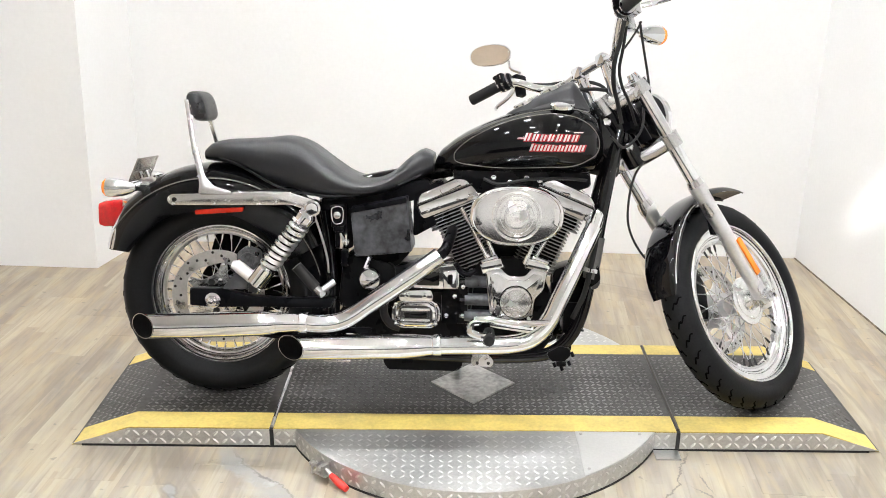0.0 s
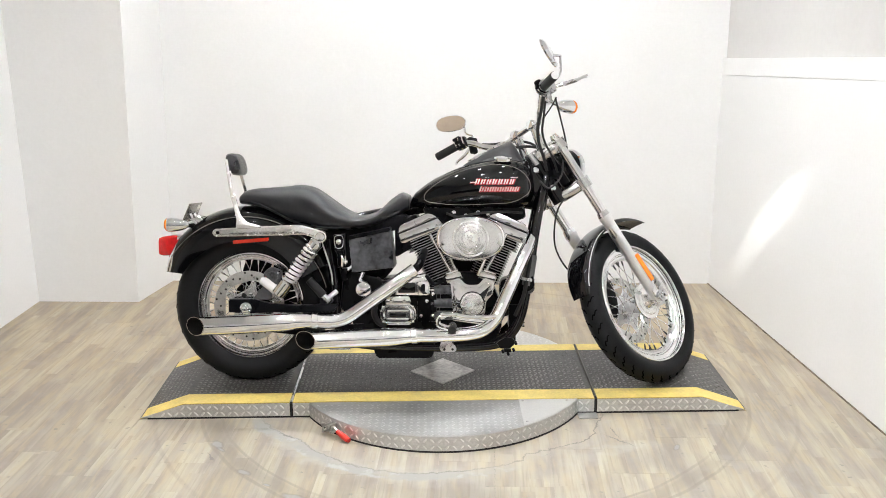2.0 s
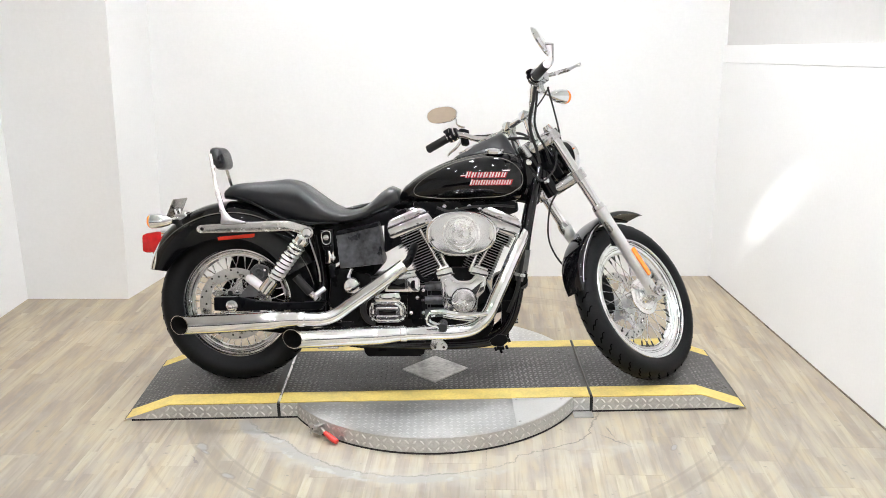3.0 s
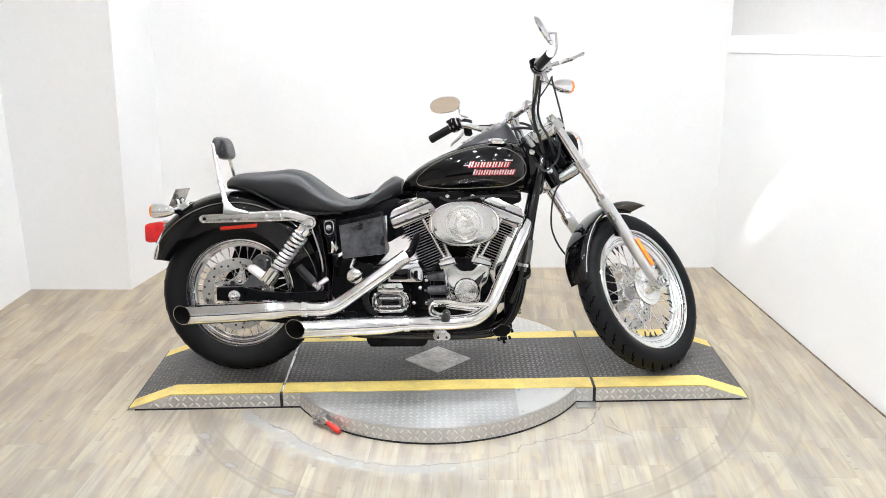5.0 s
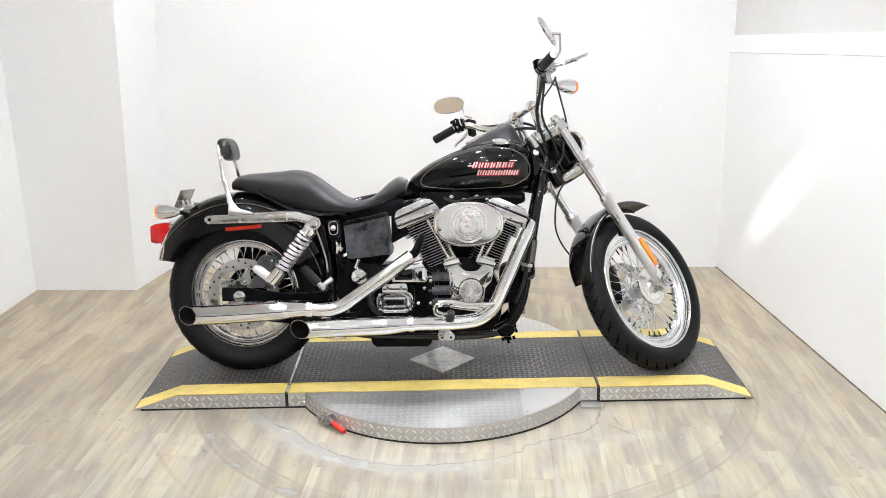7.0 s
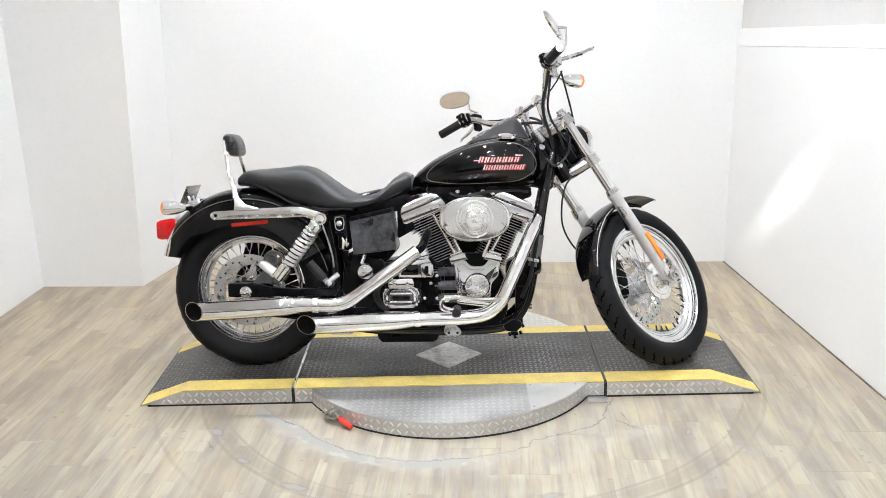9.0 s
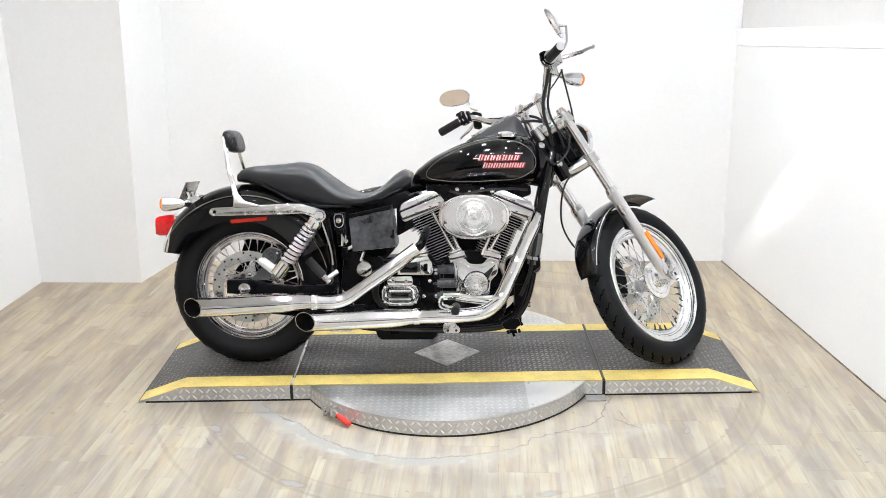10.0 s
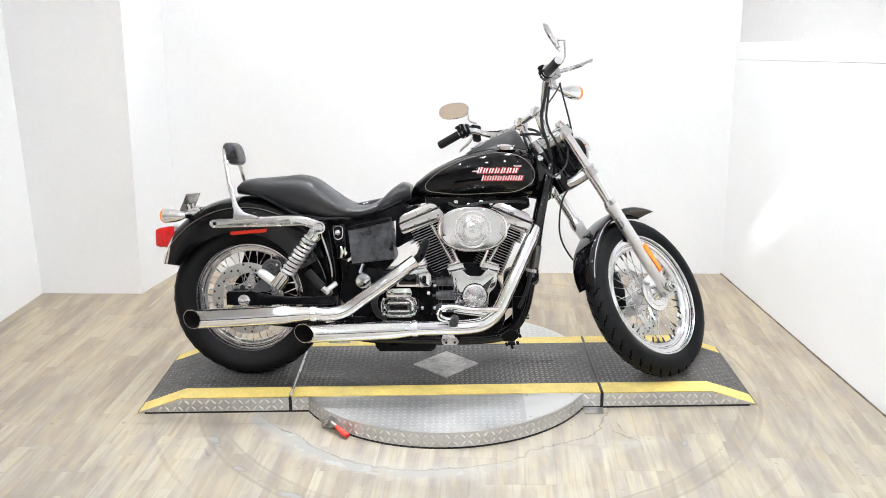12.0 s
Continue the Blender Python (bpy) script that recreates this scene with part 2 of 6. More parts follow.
    front = rng(sy.outputs[1], -0.3, -0.5)
    # grey filler where the scuffs went through, with dark rims
    gn = N.new("ShaderNodeTexNoise")
    gn.inputs["Scale"].default_value, gn.inputs["Detail"].default_value = 16.0, 5.0
    L.new(geo.outputs["Position"], gn.inputs["Vector"])

    def spot(x, y, size, turn):
        """Distance from a chip in the floor, drawn out along one direction, with a ragged outline."""
        mpn = N.new("ShaderNodeMapping")
        mpn.vector_type = "TEXTURE"
        mpn.inputs["Location"].default_value, mpn.inputs["Rotation"].default_value = (x, y, 0), (0, 0, radians(turn))
        mpn.inputs["Scale"].default_value = (size, size * 0.38, 1)
        L.new(geo.outputs["Position"], mpn.inputs[0])
        le = N.new("ShaderNodeVectorMath")
        le.operation = "LENGTH"
        L.new(mpn.outputs[0], le.inputs[0])
        return math("ADD", le.outputs["Value"], math("MULTIPLY", math("SUBTRACT", gn.outputs[0], 0.5), 2.6))

    for x, y, size, turn in ((-0.857, -0.524, 0.042, -60), (-0.835, -0.565, 0.026, -50), (-0.718, -0.737, 0.036, -40), (-0.503, -0.919, 0.050, -25), (0.323, -1.005, 0.045, 12), (0.86, -0.60, 0.022, 60), (-0.62, -0.83, 0.02, -30)):
        d = spot(x, y, size, turn)
        c = over(c, math("MULTIPLY", rng(d, 0.8, 1.3, 1.0, 0.0), 0.45), (0.133, 0.127, 0.124))
        c = over(c, math("MULTIPLY", rng(d, 0.45, 0.9, 1.0, 0.0), 0.6), (0.292, 0.296, 0.307))
    for x, y, size, turn in ((-0.52, -0.61, 0.14, -35), (-0.33, -0.70, 0.13, -15), (-0.05, -0.78, 0.16, 0), (0.54, -0.66, 0.12, 30), (0.70, -0.58, 0.10, 10), (-0.62, -0.48, 0.09, -60)):
        c = over(c, math("MULTIPLY", rng(spot(x, y, size, turn), 0.2, 1.4, 1.0, 0.0), 0.3), (0.410, 0.406, 0.398))
    # a filled repair with a cracked edge that runs round the front of the turntable
    cw = N.new("ShaderNodeTexNoise")
    cw.inputs["Scale"].default_value, cw.inputs["Detail"].default_value, cw.inputs["Roughness"].default_value = 13.0, 7.0, 0.72
    L.new(geo.outputs["Position"], cw.inputs["Vector"])
    flat = N.new("ShaderNodeVectorMath")
    flat.operation = "MULTIPLY"
    flat.inputs[1].default_value = (1, 1, 0)
    L.new(geo.outputs["Position"], flat.inputs[0])
    out = N.new("ShaderNodeVectorMath")
    out.operation = "LENGTH"
    L.new(flat.outputs[0], out.inputs[0])
    near = rng(sy.outputs[1], -0.27, -0.36)
    bearing = math("ARCTAN2", sy.outputs[1], sy.outputs[0])
    edge = N.new("ShaderNodeValToRGB")
    stops = edge.color_ramp.elements
    for deg, rad in ((-150, 0.782), (-138, 0.742), (-119, 0.769), (-109, 0.777), (-99, 0.775), (-85, 0.748), (-67.5, 0.738), (-65, 0.703), (-53, 0.721), (-44, 0.757), (-33, 0.712)):
        e = stops.new((deg + 160) / 135)
        e.color = [(rad - 0.65) * 5] * 3 + [1]
    L.new(rng(bearing, radians(-160), radians(-25)), edge.inputs[0])
    stops.remove(stops[0])
    stops.remove(stops[len(stops) - 1])
    bare = N.new("ShaderNodeSeparateColor")
    L.new(edge.outputs[0], bare.inputs[0])
    gap = math("SUBTRACT", out.outputs["Value"], math("ADD", math("MULTIPLY", bare.outputs[0], 0.2), 0.65))
    gap = math("ADD", gap, math("MULTIPLY", math("SUBTRACT", cw.outputs[0], 0.5), 0.07))
    side = rng(bearing, radians(-70), radians(-96), 0.22, 1.0)
    c = over(c, math("MULTIPLY", math("MULTIPLY", rng(math("ABSOLUTE", math("ADD", gap, 0.01)), 0.03, 0.11, 0.26, 0.0), near), rng(gl.outputs[0], 0.35, 0.6, 0.4, 1.0)), (0.440, 0.410, 0.358))
    filled = math("MULTIPLY", rng(math("ABSOLUTE", math("SUBTRACT", gap, 0.024)), 0.020, 0.034, 0.92, 0.0), math("MULTIPLY", math("MULTIPLY", near, side), rng(sm.outputs[0], 0.36, 0.50, 0.35, 1.0)))
    c = over(c, filled, (0.300, 0.296, 0.290))
    c = over(c, math("MULTIPLY", filled, rng(gn.outputs[0], 0.53, 0.62, 0.0, 0.8)), (0.400, 0.400, 0.398))
    crack = math("MULTIPLY", math("MULTIPLY", rng(math("ABSOLUTE", gap), 0.0012, 0.0044, 0.85, 0.0), rng(side, 0.22, 1.0, 1.0, 0.8)), math("MULTIPLY", near, rng(gl.outputs[0], 0.38, 0.52, 0.45, 1.0)))
    c = over(c, crack, (0.150, 0.136, 0.120))
    # short cracks that run off from it
    shake = N.new("ShaderNodeVectorMath")
    shake.operation = "MULTIPLY_ADD"
    shake.inputs[1].default_value = (0.06, 0.06, 0)
    L.new(cw.outputs["Color"], shake.inputs[0]), L.new(geo.outputs["Position"], shake.inputs[2])
    for x, y, size, turn in ((0.660, -0.535, 0.085, -44), (0.655, -0.470, 0.060, -75), (-0.60, -0.46, 0.05, -35), (-0.86, -0.62, 0.05, -62)):
        mpn = N.new("ShaderNodeMapping")
        mpn.vector_type = "TEXTURE"
        mpn.inputs["Location"].default_value, mpn.inputs["Rotation"].default_value = (x + 0.03, y + 0.03, 0), (0, 0, radians(turn))
        mpn.inputs["Scale"].default_value = (size, 0.0042, 1)
        L.new(shake.outputs[0], mpn.inputs[0])
        le = N.new("ShaderNodeVectorMath")
        le.operation = "LENGTH"
        L.new(mpn.outputs[0], le.inputs[0])
        c = over(c, rng(le.outputs["Value"], 0.5, 1.0, 0.75, 0.0), (0.150, 0.142, 0.136))
    # warmer tint towards the back wall, broken up by noise
    back_tint = rng(math("ADD", sy.outputs[1], math("MULTIPLY", math("SUBTRACT", gl.outputs[0], 0.5), 1.6)), -0.7, 0.5, 0.0, 0.55)
    c = over(c, back_tint, (1.10, 1.0, 0.86), "MULTIPLY")
    L.new(c, b.inputs["Base Color"])
    L.new(rng(gl.outputs[0], 0.3, 0.7, 0.42, 0.58), b.inputs["Roughness"])
    bp = N.new("ShaderNodeBump")
    bp.inputs["Strength"].default_value, bp.inputs["Distance"].default_value = 0.25, 0.0008
    L.new(gr.outputs[0], bp.inputs["Height"]), L.new(bp.outputs[0], b.inputs["Normal"])
    return m


OAK = floor_material()


# ---- mesh helpers ----
def finish(bm, sharp=35):
    bmesh.ops.remove_doubles(bm, verts=bm.verts, dist=1e-6)
    bmesh.ops.recalc_face_normals(bm, faces=bm.faces)
    me = bpy.data.meshes.new("mesh")
    bm.to_mesh(me)
    bm.free()
    me.shade_smooth()
    me.set_sharp_from_angle(angle=radians(sharp))
    return me


def part(name, bm, material, parent=None, label="", m=None, sharp=35):
    me = bm if isinstance(bm, bpy.types.Mesh) else finish(bm, sharp)
    me.name = name
    if material and not me.materials:
        me.materials.append(material)
    ob = new(name, me)
    while parent and parent.parent and parent.parent.parent:   # no fourth level
        m = parent.matrix_basis @ (m if m is not None else Matrix.Identity(4))
        parent = parent.parent
    if parent:
        ob.parent = parent
    if m is not None:
        ob.matrix_basis = m
    return tagged(ob, label)


def thing(name, label, category, m=None, group=""):
    ob = new(name)
    ob.empty_display_size = 0.1
    if m is not None:
        ob.matrix_world = m
    return tagged(ob, label, category, group)


def join(*bms):
    out = bmesh.new()
    for b in bms:
        me = bpy.data.meshes.new("tmp")
        b.to_mesh(me)
        b.free()
        out.from_mesh(me)
        bpy.data.meshes.remove(me)
    return out


def moved(bm, m):
    bm.transform(m)
    return bm


def smooth_path(pts, n=6, closed=False):
    pts = [Vector(p) for p in pts]
    if len(pts) < 3:
        return pts
    k, out = len(pts), []
    for i in range(k if closed else k - 1):
        p1, p2 = pts[i], pts[(i + 1) % k]
        p0 = pts[i - 1] if closed or i else p1 * 2 - p2
        p3 = pts[(i + 2) % k] if closed or i + 2 < k else p2 * 2 - p1
        for j in range(n):
            t = j / n
            out.append(0.5 * (2 * p1 + (p2 - p0) * t + (2 * p0 - 5 * p1 + 4 * p2 - p3) * t * t + (3 * p1 - p0 - 3 * p2 + p3) * t ** 3))
    if not closed:
        out.append(pts[-1])
    return out


def loft(rings, caps=True, closed=False):
    bm = bmesh.new()
    vs = [[bm.verts.new(p) for p in ring] for ring in rings]
    n = len(vs[0])
    for i in range(len(vs) if closed else len(vs) - 1):
        a, b = vs[i], vs[(i + 1) % len(vs)]
        for j in range(n):
            bm.faces.new((a[j], a[(j + 1) % n], b[(j + 1) % n], b[j]))
    if caps and not closed:
        bm.faces.new(vs[0][::-1])
        bm.faces.new(vs[-1])
    return bm


def tube(pts, r, seg=12, n=6, closed=False, caps=True, flat=1.0):
    path = smooth_path(pts, n, closed)
    k = len(path)
    rs = [r] * k if isinstance(r, (int, float)) else list(np.interp(np.linspace(0, 1, k), np.linspace(0, 1, len(r)), r))
    rings, up = [], None
    for i, p in enumerate(path):
        a = path[(i + 1) % k] if closed or i + 1 < k else p
        b = path[i - 1] if closed or i else p
        t = (a - b).normalized()
        if up is None:
            up = t.cross(Vector((0, 1, 0)))
            up = (up if up.length > 0.1 else t.cross(Vector((1, 0, 0)))).normalized()
        up = (up - t * up.dot(t)).normalized()
        side = t.cross(up)
        rings.append([p + (up * math.cos(2 * math.pi * j / seg) + side * flat * math.sin(2 * math.pi * j / seg)) * rs[i] for j in range(seg)])
    return loft(rings, caps, closed)


def lathe(prof, seg=40, closed=False):
    """Turns (radius, height) rows round z."""
    rings = [[(max(r, 1e-5) * math.cos(2 * math.pi * j / seg), max(r, 1e-5) * math.sin(2 * math.pi * j / seg), h) for j in range(seg)] for r, h in prof]
    return loft(rings, not closed, closed)


def box(sx, sy, sz, bevel=0.0, at=(0, 0, 0), seg=2):
    bm = bmesh.new()
    bmesh.ops.create_cube(bm, size=1.0, matrix=Matrix.Translation(at) @ Matrix.Diagonal((sx, sy, sz, 1)))
    if bevel:
        bmesh.ops.bevel(bm, geom=bm.edges[:], offset=bevel, segments=seg, affect="EDGES", profile=0.6)
    return bm


def prism(poly, y0, y1, bevel=0.0, seg=2):
    """A side outline in x and z, given depth from y0 to y1."""
    bm = bmesh.new()
    a = [bm.verts.new((x, y0, z)) for x, z in poly]
    b = [bm.verts.new((x, y1, z)) for x, z in poly]
    n = len(poly)
    bm.faces.new(a)
    bm.faces.new(b[::-1])
    for i in range(n):
        bm.faces.new((a[i], b[i], b[(i + 1) % n], a[(i + 1) % n]))
    bmesh.ops.recalc_face_normals(bm, faces=bm.faces)
    if bevel:
        bmesh.ops.bevel(bm, geom=bm.edges[:], offset=bevel, segments=seg, affect="EDGES", profile=0.6)
    return bm


def rounded(poly, r, n=4):
    """The outline with its corners rounded off."""
    out, k = [], len(poly)
    for i in range(k):
        p, a, b = Vector(poly[i]), Vector(poly[i - 1]), Vector(poly[(i + 1) % k])
        da, db = (a - p), (b - p)
        q = min(r, da.length * 0.45, db.length * 0.45)
        s, e = p + da.normalized() * q, p + db.normalized() * q
        for j in range(n + 1):
            t = j / n
            out.append(tuple(s * (1 - t) ** 2 + p * 2 * t * (1 - t) + e * t * t))
    return out


def oval(a, b, n=40, e=2.0):
    return [(a * math.copysign(abs(math.cos(t)) ** (2 / e), math.cos(t)), b * math.copysign(abs(math.sin(t)) ** (2 / e), math.sin(t)))
            for t in (2 * math.pi * i / n for i in range(n))]


def dome(outline, cx, cz, steps):
    """Stacked copies of an outline: steps of (scale, y), outermost last."""
    return loft([[(cx + x * s, y, cz + z * s) for x, z in outline] for s, y in steps])


def spline(xs, ys):
    """A smooth function through a few knots."""
    xs, ys = np.array(xs, float), np.array(ys, float)
    d = np.gradient(ys, xs)

    def f(x):
        i = int(np.clip(np.searchsorted(xs, x) - 1, 0, len(xs) - 2))
        h = xs[i + 1] - xs[i]
        t = min(1, max(0, (x - xs[i]) / h))
        return float((2 * t ** 3 - 3 * t * t + 1) * ys[i] + (t ** 3 - 2 * t * t + t) * h * d[i] + (3 * t * t - 2 * t ** 3) * ys[i + 1] + (t ** 3 - t * t) * h * d[i + 1])
    return f


SIDE = pose(0, 0, 0, 90)             # turns z to the machine's right


# ---- room ----
BACK, FRONT, LEFTW, CEIL = 1.475, -5.6, -2.30, 2.9


def wall(name, x0, x1, y0, y1, z0, z1, material, label):
    bm = box(x1 - x0, y1 - y0, z1 - z0, 0, ((x0 + x1) / 2, (y0 + y1) / 2, (z0 + z1) / 2))
    return tagged(part(name, bm, material, None, label, ROOM), "", "wall", "", "structure")


wall("wall_back", LEFTW - 0.15, 2.9, BACK, BACK + 0.15, -0.06, CEIL, WALLPAINT, "white painted back wall, bare, meeting the plank floor")
wall("wall_left_tan", LEFTW - 0.15, LEFTW, -1.6, 0.35, -0.06, CEIL, TANWALL, "tan painted stretch of the side wall")
wall("wall_left", LEFTW - 0.15, LEFTW, 0.35, BACK, -0.06, CEIL, WALLPAINT, "white painted side wall, bare")
wall("wall_left_far", LEFTW - 1.35, LEFTW - 1.2, FRONT, -1.75, -0.06, CEIL, SHOPWALL, "off-white painted wall of the shop")
wall("wall_left_return", LEFTW - 1.35, LEFTW - 0.0, -1.75, -1.6, -0.06, CEIL, SHOPWALL, "off-white painted return wall of the shop")
wall("wall_front", LEFTW - 1.35, 2.9, FRONT - 0.15, FRONT, -0.06, CEIL, SHOPWALL, "off-white painted wall closing the shop")
# unseen dark band, added only so that the chrome reflects something dark
DARKBAND = mat("charcoal_reflected_band", (0.02, 0.02, 0.021), 0.0, 0.5, 0.2)
tagged(part("dark_reflected_band", box(6.0, 0.03, 0.85, 0.004, (-0.6, FRONT + 0.015, 0.425)), DARKBAND, None, "unseen charcoal band added for dark reflections in the chrome", ROOM), "", "wainscot", "", "structure")
RIGHT = pose(1.541, 1.385, 0, 0, 0, 4.1)   # the side wall opens a little towards the camera's end
RUN, RISE = 7.4, 0.072                       # its capped lower part climbs slightly


def side_wall(name, x0, x1, z0, z1, y0, y1, material, label, rise0, rise1):
    """A slab along the side wall; its lower and upper edges climb by rise0 and rise1 a metre."""
    bm = bmesh.new()
    v = [[bm.verts.new((x, y, z - r * y)) for x, z, r in ((x0, z0, rise0), (x1, z0, rise0), (x1, z1, rise1), (x0, z1, rise1))] for y in (y0, y1)]
    bm.faces.new(v[0]), bm.faces.new(v[1])
    for i in range(4):
        bm.faces.new((v[0][i], v[0][(i + 1) % 4], v[1][(i + 1) % 4], v[1][i]))
    return tagged(part(name, bm, material, None, label, RIGHT), "", "wall", "", "structure")


side_wall("wall_right_far", 0.0, 0.30, -0.06, CEIL, -RUN, -3.4, SHOPWALL, "off-white painted side wall of the shop", 0, 0)
side_wall("wall_right", 0, 0.30, -0.06, 1.185, -3.4, 0.2, WALLPAINT, "white painted lower side wall beside the platform", 0, RISE)
# its grey holds the dimness of the upper wall
side_wall("wall_right_upper", 0.018, 0.30, 1.18, CEIL, -3.4, 0.2, DIMWALL, "upper side wall set back above the ledge, greyed for the dim light there", RISE, 0)
side_wall("ledge", -0.0012, 0.018, 1.187, 1.275, -3.4, 0.0, TRIMPAINT, "white painted cap board along the side wall", RISE, RISE)
side_wall("base_gap", -0.006, 0.0, -0.001, 0.004, -3.4, 0.0, mat("dusty_gap", (0.15, 0.115, 0.085), 0.0, 0.8, 0.7, scale=9, fine=60), "dark gap along the foot of the side wall", 0, 0)
bm = bmesh.new()
foot = [(-2.30, BACK), (-2.30, 1.08), (-1.738, 1.08), (-1.675, BACK)]
lo = [bm.verts.new((x, y, -0.02)) for x, y in foot]
hi = [bm.verts.new((x + (0.11 if i > 1 else 0), y, CEIL)) for i, (x, y) in enumerate(foot)]
bm.faces.new(lo), bm.faces.new(hi)
for i in range(4):
    bm.faces.new((lo[i], lo[(i + 1) % 4], hi[(i + 1) % 4], hi[i]))
tagged(part("pillar", bm, WALLPAINT, None, "white painted boxed pillar in the room's corner", ROOM), "", "pillar", "", "structure")
ceil = box(6.9, 7.4, 0.1, 0, (-0.45, -2.06, CEIL + 0.05))
tagged(part("ceiling", ceil, CEILPAINT, None, "plain pale grey ceiling", ROOM), "", "ceiling", "", "structure")


def ceiling_light(m):
    t = thing("ceiling_light", "small square white ceiling light with a glowing diffuser", "ceiling light", m, "ceiling lights")
    part("housing", join(box(0.12, 0.012, 0.058, 0.003, (0, 0.054, -0.029)), box(0.12, 0.012, 0.058, 0.003, (0, -0.054, -0.029)), box(0.012, 0.096, 0.058, 0.003, (0.054, 0, -0.029)), box(0.012, 0.096, 0.058, 0.003, (-0.054, 0, -0.029))), TRIMPAINT, t)
    part("diffuser", box(0.093, 0.093, 0.008, 0, (0, 0, -0.03)), LAMPFACE, t, "glowing diffuser")
    return t


for lx, ly in LAMPS:
    ceiling_light(ROOM @ pose(lx, ly, CEIL))


spot = thing("track_spotlight", "small white ceiling spotlight aimed at the side wall", "spotlight", look((1.0, -2.1, 2.78), (1.598, 0.64, 0.56)))
part("can", join(lathe([(0.035, 0.10), (0.042, 0.09), (0.042, -0.02), (0.036, -0.02), (0.034, 0.05)], 24), tube([(0, 0, 0.09), (0, 0.05, 0.12)], 0.008, 8)), TRIMPAINT, spot)
sl = bpy.data.lights.new("spot_lamp", "SPOT")
sl.energy, sl.spot_size, sl.spot_blend, sl.shadow_soft_size, sl.color = SPOT_WATTS, radians(3.7), 0.85, 0.03, (1.0, 1.0, 1.0)
sl_ob = new("spot_lamp", sl)
sl_ob.matrix_world = look((1.0, -2.1, 2.78), (1.598, 0.64, 0.56)) @ pose(0, 0, -0.03)

# ---- platform ----
DECK, HALF, MID, BREAK, TIP, DISC = 0.065, 0.295, 0.61, 1.04, 1.217, 0.615


def lugs(spots, length=0.027, width=0.009, height=0.0026):
    """Raised bars of checker plate, joined: spots of (origin, along, across, up)."""
    vs, fs = [], []
    for o, a, c, u in spots:
        k = len(vs)
        h, w = length / 2, width / 2
        vs += [o - a * h, o - a * h * 0.5 + c * w, o + a * h * 0.5 + c * w, o + a * h, o + a * h * 0.5 - c * w, o - a * h * 0.5 - c * w,
               o - a * h * 0.5 + u * height, o + a * h * 0.5 + u * height]
        fs += [(k, k + 6, k + 1), (k + 1, k + 6, k + 7, k + 2), (k + 2, k + 7, k + 3), (k + 3, k + 7, k + 4), (k + 4, k + 7, k + 6, k + 5), (k + 5, k + 6, k)]
    me = bpy.data.meshes.new("lugs")
    me.from_pydata([tuple(v) for v in vs], [], fs)
    return me


def flat_lugs(x0, x1, y0, y1, place, inside=lambda x, y: True, pitch=0.0315):
    """Bars laid crosswise by turns over a rectangle; place gives the point and the two directions of the surface."""
    out = []
    for i in range(int((x1 - x0) / pitch)):
        for j in range(int((y1 - y0) / pitch)):
            x, y = x0 + (i + 0.5) * pitch, y0 + (j + 0.5) * pitch
            if not inside(x, y):
                continue
            o, ux, uy = place(x, y)
            s = 1 if (i + j) % 2 else -1
            a = (ux + uy * s).normalized()
            n = ux.cross(uy).normalized()
            out.append((o + n * 0.0002, a, n.cross(a), n))
    return out


X, Y, Z = Vector((1, 0, 0)), Vector((0, 1, 0)), Vector((0, 0, 1))


def slope(x):
    return DECK if abs(x) < BREAK else DECK * (TIP - abs(x)) / (TIP - BREAK) + 0.004 * (abs(x) - BREAK) / (TIP - BREAK)


def on_deck(lift=0.0):
    def place(x, y):
        dz = (slope(x + 0.001) - slope(x - 0.001)) / 0.002
        return Vector((x, y, slope(x) + lift)), Vector((1, 0, dz)).normalized(), Y
    return place


